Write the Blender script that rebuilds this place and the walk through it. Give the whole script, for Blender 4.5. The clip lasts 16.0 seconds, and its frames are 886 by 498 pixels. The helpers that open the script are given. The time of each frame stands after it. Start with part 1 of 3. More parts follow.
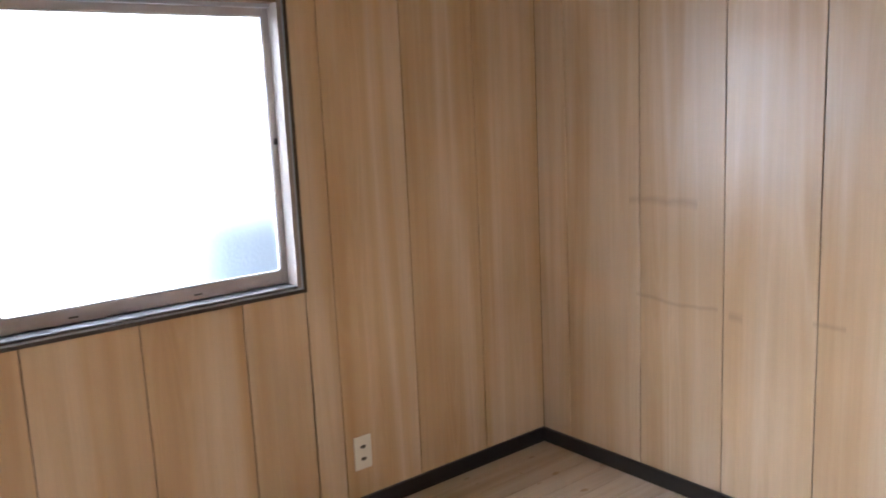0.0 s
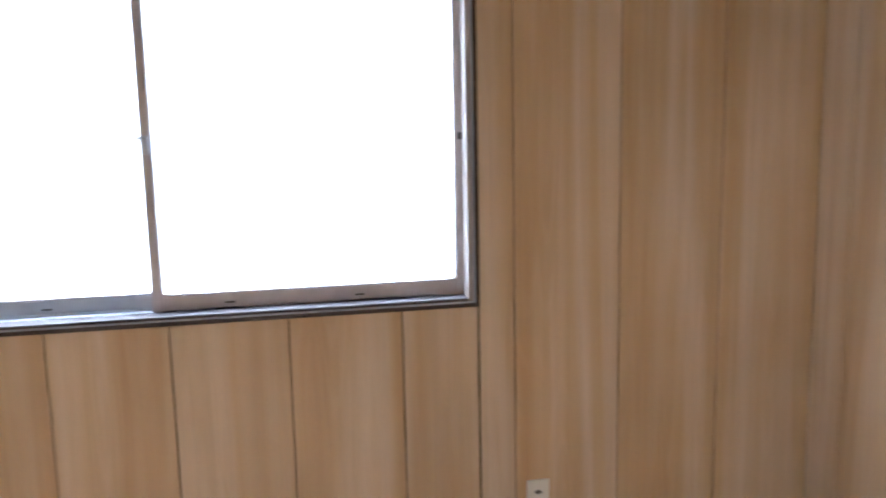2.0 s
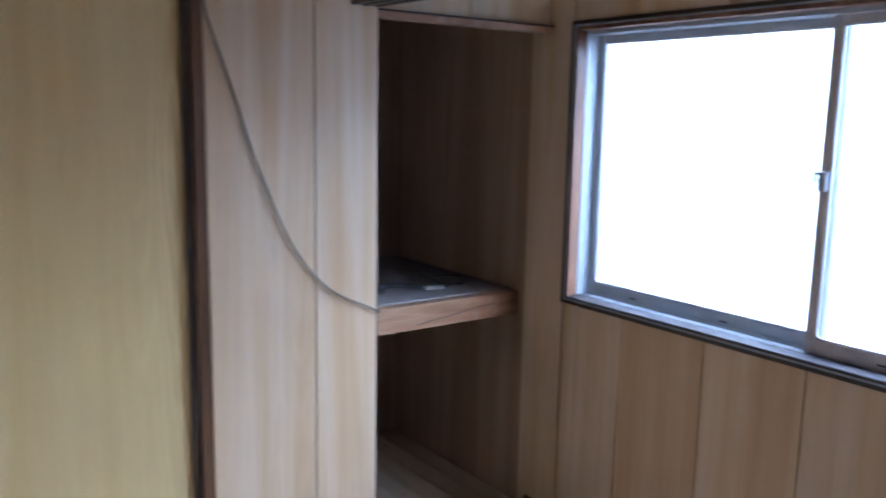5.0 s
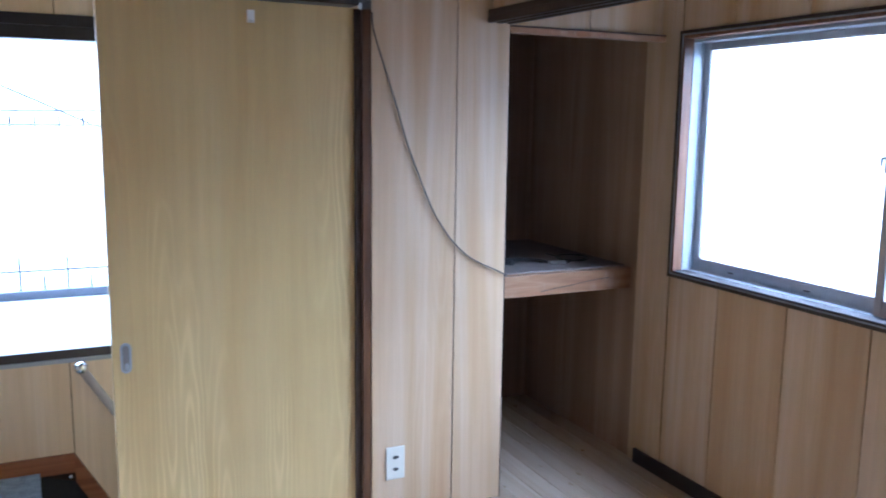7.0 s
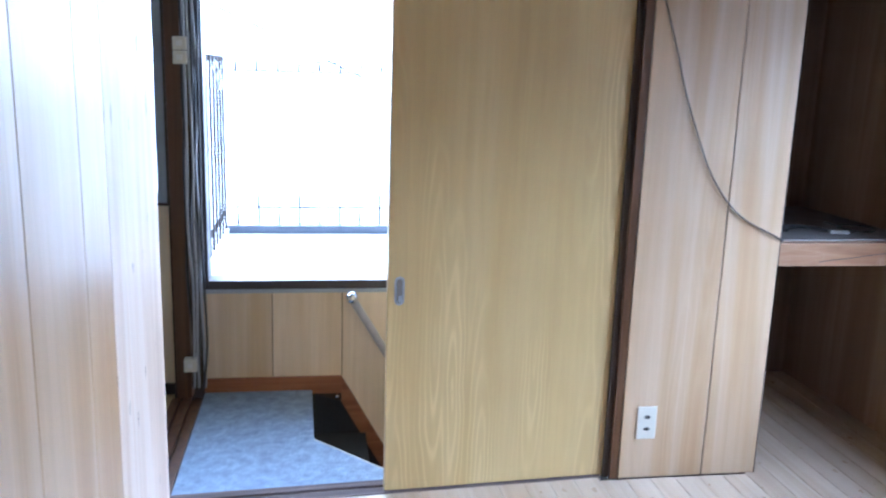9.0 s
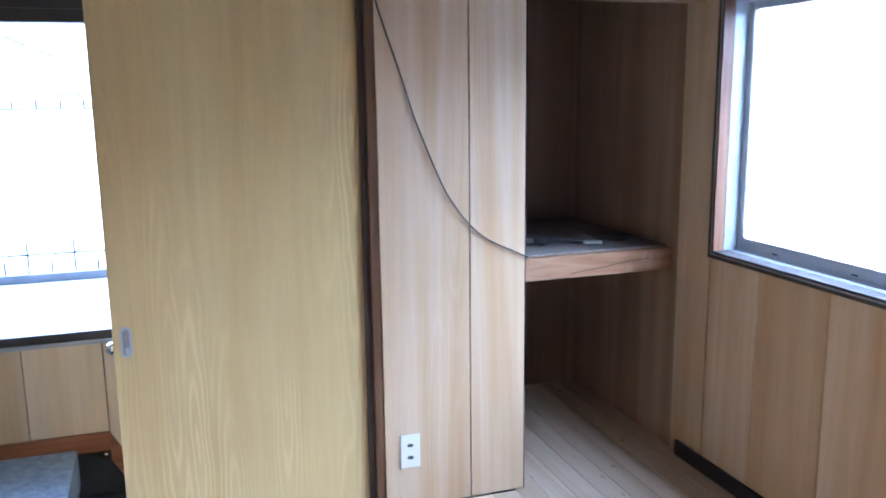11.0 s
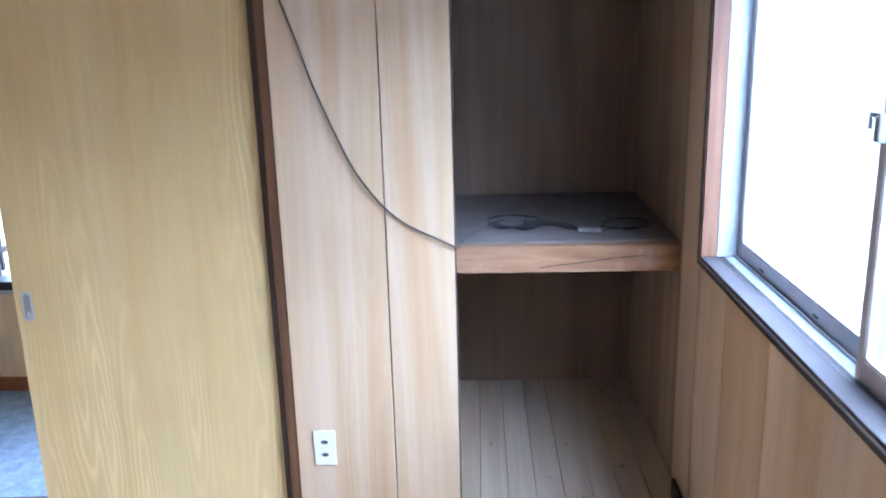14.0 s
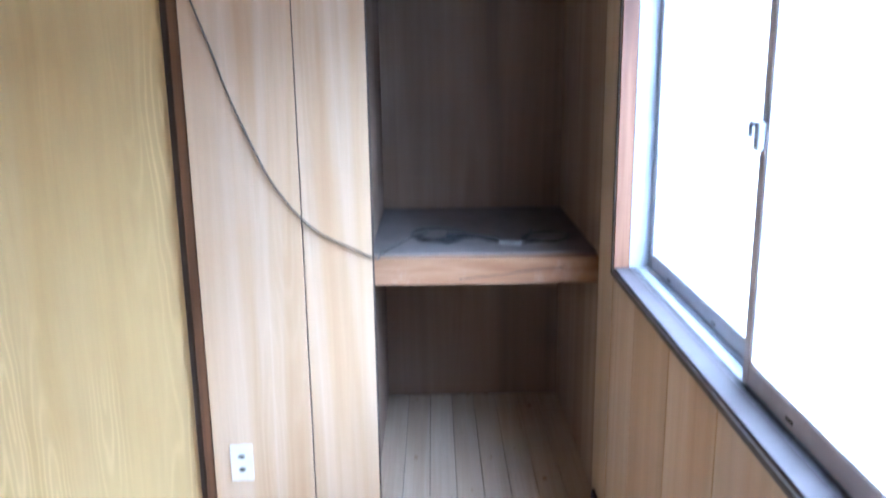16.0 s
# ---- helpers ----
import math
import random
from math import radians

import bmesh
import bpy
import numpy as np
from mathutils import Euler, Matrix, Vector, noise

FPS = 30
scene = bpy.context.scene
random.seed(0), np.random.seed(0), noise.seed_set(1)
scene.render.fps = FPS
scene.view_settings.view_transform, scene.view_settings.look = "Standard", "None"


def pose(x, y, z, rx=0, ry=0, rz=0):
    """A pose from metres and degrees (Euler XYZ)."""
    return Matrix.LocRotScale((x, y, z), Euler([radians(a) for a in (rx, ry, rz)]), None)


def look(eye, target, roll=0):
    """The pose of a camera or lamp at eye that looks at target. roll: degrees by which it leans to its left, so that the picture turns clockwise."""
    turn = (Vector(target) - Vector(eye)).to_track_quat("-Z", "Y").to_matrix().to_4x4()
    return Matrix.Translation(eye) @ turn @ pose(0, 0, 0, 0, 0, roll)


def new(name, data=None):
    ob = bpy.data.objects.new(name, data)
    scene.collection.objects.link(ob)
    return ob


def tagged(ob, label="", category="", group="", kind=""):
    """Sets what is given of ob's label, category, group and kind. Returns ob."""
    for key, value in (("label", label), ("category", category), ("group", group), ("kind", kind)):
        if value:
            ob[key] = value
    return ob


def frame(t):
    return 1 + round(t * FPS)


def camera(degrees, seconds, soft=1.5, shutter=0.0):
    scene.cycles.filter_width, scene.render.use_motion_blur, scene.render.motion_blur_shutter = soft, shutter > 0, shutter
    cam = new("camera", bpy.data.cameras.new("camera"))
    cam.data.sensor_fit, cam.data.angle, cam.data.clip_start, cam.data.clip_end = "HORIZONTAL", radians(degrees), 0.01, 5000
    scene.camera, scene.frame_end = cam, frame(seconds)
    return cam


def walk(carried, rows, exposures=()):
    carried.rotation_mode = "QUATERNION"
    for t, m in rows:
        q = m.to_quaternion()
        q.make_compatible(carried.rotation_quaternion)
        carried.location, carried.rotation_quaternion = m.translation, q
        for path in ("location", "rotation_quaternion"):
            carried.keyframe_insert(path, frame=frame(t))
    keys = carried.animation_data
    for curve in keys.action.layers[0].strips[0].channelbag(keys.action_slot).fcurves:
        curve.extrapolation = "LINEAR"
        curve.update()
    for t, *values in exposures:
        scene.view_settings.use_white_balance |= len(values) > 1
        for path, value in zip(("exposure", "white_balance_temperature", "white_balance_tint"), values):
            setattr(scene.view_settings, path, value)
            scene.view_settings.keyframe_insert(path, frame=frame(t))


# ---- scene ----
cam = camera(56.2, 16.0, 1.9, 0.5)

PATH = [
    (0, (0.559, -2.321, 1.403), (1.783, -0.778, 1.055), -2.6),
    (0.3, (0.693, -2.319, 1.38), (1.89, -0.749, 1.054), -1.8),
    (0.5, (0.789, -2.322, 1.41), (1.919, -0.712, 1.05), 0.0),
    (1, (0.924, -2.323, 1.393), (1.836, -0.592, 0.982), -0.3),
    (1.5, (1.124, -2.308, 1.346), (1.761, -0.445, 0.994), -0.1),
    (2, (1.3, -2.257, 1.352), (1.669, -0.316, 1.043), -1.2),
    (2.5, (1.616, -2.276, 1.338), (1.372, -0.316, 1.023), 0.1),
    (3, (1.864, -2.148, 1.425), (1.102, -0.344, 1.019), -0.8),
    (3.5, (1.902, -2.002, 1.447), (0.915, -0.308, 1.051), -0.6),
    (4, (1.921, -1.944, 1.467), (0.713, -0.401, 1.064), -1.9),
    (4.5, (2.005, -1.888, 1.454), (0.556, -0.564, 1.071), 1.1),
    (5, (2.092, -1.952, 1.459), (0.491, -0.8, 1.13), 1.1),
    (5.2, (2.184, -1.997, 1.441), (0.517, -0.943, 1.11), 1.7),
    (7.3, (2.596, -2.19, 1.412), (0.775, -1.423, 1.1), 1.2),
    (7.5, (2.593, -2.216, 1.399), (0.74, -1.532, 1.082), 1.7),
    (8, (2.579, -2.231, 1.387), (0.658, -1.84, 0.991), 2.2),
    (8.5, (2.557, -2.261, 1.383), (0.629, -1.992, 0.922), 1.9),
    (9, (2.561, -2.254, 1.386), (0.629, -1.949, 0.967), 1.8),
    (9.5, (2.586, -2.195, 1.389), (0.691, -1.683, 1.008), 1.3),
    (10, (2.612, -2.134, 1.387), (0.778, -1.419, 1.035), 0.5),
    (10.2, (2.62, -2.101, 1.389), (0.805, -1.331, 1.049), 0.1),
    (12.3, (2.436, -1.292, 1.469), (0.504, -1.012, 1.036), -2.6),
    (12.5, (2.421, -1.231, 1.465), (0.491, -0.932, 1.034), -2.6),
    (13, (2.359, -1.003, 1.44), (0.419, -0.765, 1.017), -2.2),
    (13.5, (2.35, -0.815, 1.442), (0.397, -0.698, 1.03), -3.5),
    (14, (2.353, -0.613, 1.478), (0.422, -0.704, 0.965), -1.6),
    (14.5, (2.372, -0.522, 1.454), (0.486, -0.538, 0.792), -2.5),
    (15, (2.354, -0.500, 1.408), (0.521, -0.501, 0.606), -2.45),
    (15.5, (2.331, -0.498, 1.433), (0.459, -0.508, 0.724), -1.65),
    (16, (2.360, -0.504, 1.450), (0.412, -0.486, 0.982), -0.7),
]
EXPOSURE = [(0.0, 0.44, 5600, 10), (1.5, 0.58, 5420, 10), (2.5, 0.46, 5120, 10), (3.0, 0.16, 4900, 10), (3.5, -0.08, 4680, 9), (4.0, -0.18, 4560, 9), (5.0, -0.30, 4520, 9), (7.4, 0.02, 4500, 9), (8.5, 0.10, 4600, 9), (10.0, 0.14, 4520, 9), (12.5, 0.46, 4480, 9), (14.5, 0.54, 4560, 9), (16.0, 0.70, 4560, 9)]
walk(cam, [(t, look(eye, target, roll)) for t, eye, target, roll in PATH], EXPOSURE)

# ---- world and light ----
world = bpy.data.worlds.new("sky")
scene.world = world
world.use_nodes = True
wn = world.node_tree.nodes
sky = wn.new("ShaderNodeTexSky")
sky.sky_type = "NISHITA"
sky.sun_disc = False
sky.sun_elevation, sky.sun_rotation = radians(50), radians(200)
sky.air_density, sky.dust_density = 1.0, 3.0
world.node_tree.links.new(sky.outputs["Color"], wn["Background"].inputs["Color"])
wn["Background"].inputs["Strength"].default_value = 0.15


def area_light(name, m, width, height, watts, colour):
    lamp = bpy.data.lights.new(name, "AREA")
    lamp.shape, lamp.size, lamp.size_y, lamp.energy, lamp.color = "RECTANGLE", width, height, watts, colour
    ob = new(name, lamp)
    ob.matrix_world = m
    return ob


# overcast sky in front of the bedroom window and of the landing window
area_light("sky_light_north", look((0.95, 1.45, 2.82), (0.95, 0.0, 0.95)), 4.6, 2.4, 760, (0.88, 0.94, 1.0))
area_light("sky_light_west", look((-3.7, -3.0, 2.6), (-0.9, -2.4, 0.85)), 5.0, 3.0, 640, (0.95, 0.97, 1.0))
sun = new("sun", bpy.data.lights.new("sun", "SUN"))
sun.data.energy, sun.data.angle, sun.data.color = 0.8, radians(20), (1.0, 0.96, 0.9)
sun.matrix_world = look((0, 0, 10), (2.0, 5.5, 0))


# ---- materials ----
def nodes_of(name):
    m = bpy.data.materials.new(name)
    m.use_nodes = True
    t = m.node_tree
    return m, t, t.nodes, t.links, t.nodes["Principled BSDF"]


def ramp(n, *stops):
    r = n.new("ShaderNodeValToRGB")
    e = r.color_ramp.elements
    while len(e) < len(stops):
        e.new(0.5)
    for k, (p, c) in zip(e, stops):
        k.position, k.color = p, (*c, 1)
    return r


def mixed(n, l, blend, factor, a, b):
    x = n.new("ShaderNodeMix")
    x.data_type, x.blend_type = "RGBA", blend
    for slot, value in ((0, factor), (6, a), (7, b)):
        if isinstance(value, (int, float)):
            x.inputs[slot].default_value = value
        elif isinstance(value, tuple):
            x.inputs[slot].default_value = (*value, 1)
        else:
            l.new(value, x.inputs[slot])
    return x.outputs[2]


def maths(n, l, op, a, b=0.0, c=0.0):
    x = n.new("ShaderNodeMath")
    x.operation = op
    for slot, value in enumerate((a, b, c)):
        if isinstance(value, (int, float)):
            x.inputs[slot].default_value = value
        else:
            l.new(value, x.inputs[slot])
    return x.outputs[0]


def noise_of(n, l, vec, scale, detail=4.0, rough=0.55, warp=0.0):
    x = n.new("ShaderNodeTexNoise")
    x.inputs["Scale"].default_value, x.inputs["Detail"].default_value = scale, detail
    x.inputs["Roughness"].default_value, x.inputs["Distortion"].default_value = rough, warp
    l.new(vec, x.inputs["Vector"])
    return x.outputs["Fac"]


def bumped(n, l, bsdf, height, strength, distance=0.002):
    b = n.new("ShaderNodeBump")
    b.inputs["Strength"].default_value, b.inputs["Distance"].default_value = strength, distance
    l.new(height, b.inputs["Height"])
    l.new(b.outputs["Normal"], bsdf.inputs["Normal"])


def wood(name, dark, mid, light, axis, across=5.5, along=0.28, gloss=0.38, spread=0.10, knots=0.0, knot_pitch=5.2, knot_colour=(0.31, 0.18, 0.07), swirl=0.8, stain=False, figure=0.0, uneven=0.22, varnish=0.5):
    """Board or printed ply: streaks along the axis, finer grain, per-piece tone, optional knots."""
    m, t, n, l, p = nodes_of(name)
    tc, info = n.new("ShaderNodeTexCoord"), n.new("ShaderNodeObjectInfo")
    shift = n.new("ShaderNodeVectorMath")
    shift.operation = "MULTIPLY_ADD"
    l.new(info.outputs["Random"], shift.inputs[0])
    shift.inputs[1].default_value = (37.0, 23.0, 51.0)
    l.new(tc.outputs["Object"], shift.inputs[2])
    vec = shift.outputs[0]

    def stretched(a, b):
        mp = n.new("ShaderNodeMapping")
        mp.inputs["Scale"].default_value = [b if k == axis else a for k in "xyz"]
        l.new(vec, mp.inputs["Vector"])
        return mp.outputs["Vector"]

    broad = noise_of(n, l, stretched(across, along), 1.0, 3.0, 0.5, swirl)
    fine = noise_of(n, l, stretched(across * 9, along * 5), 1.0, 4.0, 0.6, 0.3)
    pores = noise_of(n, l, stretched(across * 30, along * 18), 1.0, 2.0, 0.6)
    cloud = noise_of(n, l, vec, 1.7, 2.0)
    c = ramp(n, (0.30, dark), (0.46, mid), (0.58, light), (0.68, mid), (0.80, dark))
    l.new(broad, c.inputs["Fac"])
    f = ramp(n, (0.35, (0.80, 0.74, 0.68)), (0.65, (1.08, 1.06, 1.05)))
    l.new(fine, f.inputs["Fac"])
    col = mixed(n, l, "MULTIPLY", 0.30, c.outputs["Color"], f.outputs["Color"])
    g = ramp(n, (0.3, (0.90, 0.88, 0.86)), (0.7, (1.05, 1.05, 1.06)))
    l.new(cloud, g.inputs["Fac"])
    col = mixed(n, l, "MULTIPLY", 0.8, col, g.outputs["Color"])
    if figure:
        sp, cb = n.new("ShaderNodeSeparateXYZ"), n.new("ShaderNodeCombineXYZ")
        l.new(vec, sp.inputs[0])
        sway = noise_of(n, l, stretched(9.0, 2.2), 1.0, 2.0)
        l.new(maths(n, l, "MULTIPLY_ADD", maths(n, l, "ADD", sp.outputs["X"], sp.outputs["Y"]), 8.5, maths(n, l, "MULTIPLY", sway, 0.35)), cb.inputs[0])
        l.new(maths(n, l, "MULTIPLY_ADD", sp.outputs["Z"], 0.6, maths(n, l, "MULTIPLY", sway, 0.22)), cb.inputs[1])
        v = n.new("ShaderNodeTexVoronoi")
        v.voronoi_dimensions, v.feature = "2D", "SMOOTH_F1"
        v.inputs["Scale"].default_value, v.inputs["Smoothness"].default_value = 1.0, 0.25
        l.new(cb.outputs[0], v.inputs["Vector"])
        wave = maths(n, l, "SINE", maths(n, l, "MULTIPLY", v.outputs["Distance"], 54.0))
        line = maths(n, l, "POWER", maths(n, l, "MULTIPLY_ADD", wave, 0.5, 0.5), 3.0)
        where = noise_of(n, l, stretched(across * 0.8, along * 3.0), 1.0, 2.0)
        mask = ramp(n, (0.42, (0, 0, 0)), (0.60, (1, 1, 1)))
        l.new(where, mask.inputs["Fac"])
        core = ramp(n, (0.30, (1, 1, 1)), (0.62, (0.15, 0.15, 0.15)))
        l.new(v.outputs["Distance"], core.inputs["Fac"])
        amount = maths(n, l, "MULTIPLY", maths(n, l, "MULTIPLY", line, core.outputs["Color"]), maths(n, l, "MULTIPLY", mask.outputs["Color"], figure))
        col = mixed(n, l, "MIX", amount, col, tuple(min(0.85, v * 1.30) for v in light))
    if knots:
        v = n.new("ShaderNodeTexVoronoi")
        v.voronoi_dimensions = "2D"
        v.inputs["Scale"].default_value = 1.0
        sp, cb = n.new("ShaderNodeSeparateXYZ"), n.new("ShaderNodeCombineXYZ")
        l.new(vec, sp.inputs[0])
        lengthwise = sp.outputs["X"] if axis == "x" else sp.outputs["Z"]
        crosswise = sp.outputs["Y"] if axis == "x" else sp.outputs["X"]
        l.new(maths(n, l, "MULTIPLY_ADD", noise_of(n, l, vec, 52.0, 3.0, 0.7), 0.22, maths(n, l, "MULTIPLY", lengthwise, knot_pitch)), cb.inputs[0])
        l.new(maths(n, l, "MULTIPLY_ADD", noise_of(n, l, vec, 45.0, 3.0, 0.7), 0.26, maths(n, l, "MULTIPLY", crosswise, 9.5)), cb.inputs[1])
        l.new(cb.outputs[0], v.inputs["Vector"])
        chance = n.new("ShaderNodeSeparateColor")
        l.new(v.outputs["Color"], chance.inputs[0])
        size = maths(n, l, "MULTIPLY_ADD", maths(n, l, "POWER", chance.outputs[1], 1.5), 0.07, 0.03)
        k = ramp(n, (0.0, (1, 1, 1)), (0.45, (0.75, 0.75, 0.75)), (0.72, (0.95, 0.95, 0.95)), (1.0, (0, 0, 0)))
        l.new(maths(n, l, "DIVIDE", v.outputs["Distance"], size), k.inputs["Fac"])
        pick = maths(n, l, "MULTIPLY", maths(n, l, "GREATER_THAN", chance.outputs[0], 0.42), maths(n, l, "MULTIPLY_ADD", chance.outputs[2], 0.45, 0.55))
        col = mixed(n, l, "MIX", maths(n, l, "MULTIPLY", maths(n, l, "MULTIPLY", k.outputs["Color"], pick), knots), col, knot_colour)
    if stain:
        pos = n.new("ShaderNodeNewGeometry")
        sep = n.new("ShaderNodeSeparateXYZ")
        l.new(pos.outputs["Position"], sep.inputs[0])
        wob = maths(n, l, "MULTIPLY_ADD", noise_of(n, l, pos.outputs["Position"], 6.0), 0.05, -0.025)
        total = 0.0
        for y0, y1, z0, thick in ((-0.81, -0.48, 0.695, 0.011), (-0.73, -0.45, 1.035, 0.020), (-1.23, -1.13, 0.703, 0.012), (-0.90, -0.85, 0.68, 0.02)):
            dz = maths(n, l, "ABSOLUTE", maths(n, l, "SUBTRACT", maths(n, l, "ADD", sep.outputs["Z"], wob), z0))
            a = maths(n, l, "SMOOTH_MIN", maths(n, l, "DIVIDE", dz, thick), 1.0, 0.2)
            a = maths(n, l, "SUBTRACT", 1.0, a)
            mid_y, half = (y0 + y1) / 2, (y1 - y0) / 2
            dy = maths(n, l, "LESS_THAN", maths(n, l, "ABSOLUTE", maths(n, l, "SUBTRACT", sep.outputs["Y"], mid_y)), half)
            total = maths(n, l, "ADD", total, maths(n, l, "MULTIPLY", a, dy))
        col = mixed(n, l, "MIX", maths(n, l, "MULTIPLY", total, 0.27), col, (0.12, 0.075, 0.05))
    tone = maths(n, l, "MULTIPLY_ADD", info.outputs["Random"], spread, 1.0 - spread / 2)
    tint = n.new("ShaderNodeHueSaturation")
    l.new(col, tint.inputs["Color"])
    l.new(tone, tint.inputs["Value"])
    l.new(tint.outputs["Color"], p.inputs["Base Color"])
    p.inputs["Specular IOR Level"].default_value = varnish
    r = maths(n, l, "MULTIPLY_ADD", cloud, uneven, gloss - uneven / 2)
    l.new(r, p.inputs["Roughness"])
    bumped(n, l, p, maths(n, l, "ADD", fine, maths(n, l, "MULTIPLY", pores, 0.5)), 0.12, 0.0012)
    return m


def plain(name, colour, rough=0.5, metal=0.0, vary=0.15, scale=18.0, bump=0.1):
    m, t, n, l, p = nodes_of(name)
    tc = n.new("ShaderNodeTexCoord")
    f = noise_of(n, l, tc.outputs["Object"], scale, 5.0, 0.6)
    g = noise_of(n, l, tc.outputs["Object"], scale / 9, 2.0)
    s = maths(n, l, "MULTIPLY_ADD", maths(n, l, "ADD", f, g), 0.5, 0.0)
    c = ramp(n, (0.3, tuple(v * (1 - vary) for v in colour)), (0.7, tuple(min(1, v * (1 + vary)) for v in colour)))
    l.new(s, c.inputs["Fac"])
    l.new(c.outputs["Color"], p.inputs["Base Color"])
    p.inputs["Metallic"].default_value = metal
    l.new(maths(n, l, "MULTIPLY_ADD", g, 0.2, rough - 0.1), p.inputs["Roughness"])
    bumped(n, l, p, f, bump, 0.001)
    return m


def carpet_material():
    m, t, n, l, p = nodes_of("grey_needle_felt")
    tc = n.new("ShaderNodeTexCoord")
    a = noise_of(n, l, tc.outputs["Object"], 260.0, 3.0, 0.7)
    b = noise_of(n, l, tc.outputs["Object"], 22.0, 6.0, 0.75)
    c = ramp(n, (0.35, (0.15, 0.19, 0.27)), (0.5, (0.285, 0.355, 0.475)), (0.65, (0.46, 0.545, 0.68)))
    l.new(maths(n, l, "MULTIPLY_ADD", a, 0.5, maths(n, l, "MULTIPLY", b, 0.5)), c.inputs["Fac"])
    l.new(c.outputs["Color"], p.inputs["Base Color"])
    p.inputs["Roughness"].default_value = 0.95
    p.inputs["Specular IOR Level"].default_value = 0.15
    bumped(n, l, p, a, 0.6, 0.003)
    return m


def glass_material(name, rough):
    m, t, n, l, p = nodes_of(name)
    p.inputs["Transmission Weight"].default_value = 1.0
    p.inputs["Base Color"].default_value = (0.96, 0.98, 1.0, 1)
    p.inputs["Roughness"].default_value = rough
    p.inputs["IOR"].default_value = 1.3 if rough else 1.05
    if rough:
        tc = n.new("ShaderNodeTexCoord")
        bumped(n, l, p, noise_of(n, l, tc.outputs["Object"], 90.0, 3.0), 0.5, 0.002)
    return m


PANEL = ((0.466, 0.300, 0.153), (0.534, 0.378, 0.221), (0.60, 0.463, 0.318))
panel_ply = wood("printed_wood_panel", *PANEL, "z", gloss=0.38, figure=0.10)
panel_east = wood("printed_wood_panel_scuffed", *PANEL, "z", gloss=0.31, stain=True, figure=0.10, uneven=0.06, varnish=1.0)
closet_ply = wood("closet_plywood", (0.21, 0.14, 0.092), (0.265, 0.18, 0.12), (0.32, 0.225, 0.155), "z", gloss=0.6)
# room panel continued into the closet, the shade there mixed into its brown
shaded_panel_ply = wood("wood_panel_shaded", (0.27, 0.175, 0.105), (0.33, 0.22, 0.14), (0.39, 0.275, 0.185), "z", gloss=0.55)
hall_ply = wood("landing_wood_panel", (0.585, 0.435, 0.25), (0.665, 0.52, 0.335), (0.73, 0.60, 0.43), "z")
door_print = wood("sliding_door_print", (0.472, 0.34, 0.137), (0.505, 0.372, 0.158), (0.535, 0.406, 0.188), "z", across=3.6, along=0.35, swirl=0.6, gloss=0.36, figure=0.52)
pine_floor = wood("pine_floorboard", (0.49, 0.372, 0.255), (0.545, 0.43, 0.31), (0.58, 0.475, 0.365), "x", across=12.0, along=0.5, gloss=0.45, spread=0.07, knots=1.0)
pine_upright = wood("knotty_pine_sheet", (0.62, 0.47, 0.35), (0.71, 0.57, 0.45), (0.77, 0.66, 0.56), "z", across=11.0, along=0.5, gloss=0.5, varnish=0.35, knots=1.0, knot_pitch=2.4, knot_colour=(0.17, 0.085, 0.045))
brown_frame = wood("brown_stained_frame", (0.062, 0.026, 0.010), (0.092, 0.040, 0.015), (0.125, 0.057, 0.022), "z", across=30, along=1.0, gloss=0.4)
brown_rail = wood("brown_stained_rail", (0.020, 0.012, 0.009), (0.032, 0.019, 0.014), (0.05, 0.03, 0.022), "x", across=30, along=1.0, gloss=0.4)
window_sill_wood = plain("dusty_painted_sill", (0.055, 0.044, 0.044), 0.8, vary=0.22, scale=22)
sash_worn = plain("weathered_sash_metal", (0.48, 0.445, 0.445), 0.5, 0.2, 0.18)
sill_wood = wood("worn_sill_wood", (0.062, 0.045, 0.045), (0.105, 0.078, 0.074), (0.17, 0.13, 0.12), "y", across=34, along=1.2, gloss=0.88)
jamb_wood = wood("reddish_jamb_wood", (0.105, 0.045, 0.022), (0.16, 0.074, 0.037), (0.21, 0.108, 0.058), "z", across=26, along=1.0, gloss=0.45)
skirt_wood = wood("reddish_skirting", (0.17, 0.058, 0.022), (0.23, 0.085, 0.034), (0.28, 0.115, 0.05), "y", across=24, along=1.0, gloss=0.4)
beam_wood = wood("raw_timber_beam", (0.215, 0.105, 0.047), (0.295, 0.155, 0.074), (0.36, 0.21, 0.115), "y", across=14, along=1.2, gloss=0.6, swirl=1.6)
nd, ln = beam_wood.node_tree.nodes, beam_wood.node_tree.links
base = nd["Principled BSDF"].inputs["Base Color"]
worn = nd.new("ShaderNodeMapping")
worn.inputs["Scale"].default_value = (9.0, 11.0, 5.0)
ln.new(nd["Texture Coordinate"].outputs["Object"], worn.inputs["Vector"])
patch = ramp(nd, (0.58, (0, 0, 0)), (0.72, (0.38, 0.38, 0.38)))
ln.new(noise_of(nd, ln, worn.outputs["Vector"], 1.0, 4.0, 0.6, 0.4), patch.inputs["Fac"])
ln.new(mixed(nd, ln, "MIX", patch.outputs["Color"], base.links[0].from_socket, (0.46, 0.36, 0.28)), base)
# right window jamb: side daylight on it is part of this pale colour
lit_jamb = plain("lit_jamb_tone", (0.28, 0.235, 0.21), 0.6)
black_base = plain("black_baseboard", (0.016, 0.012, 0.011), 0.4)
shelf_board = plain("dusty_grey_shelf_board", (0.21, 0.18, 0.165), 0.8, vary=0.3, scale=9)
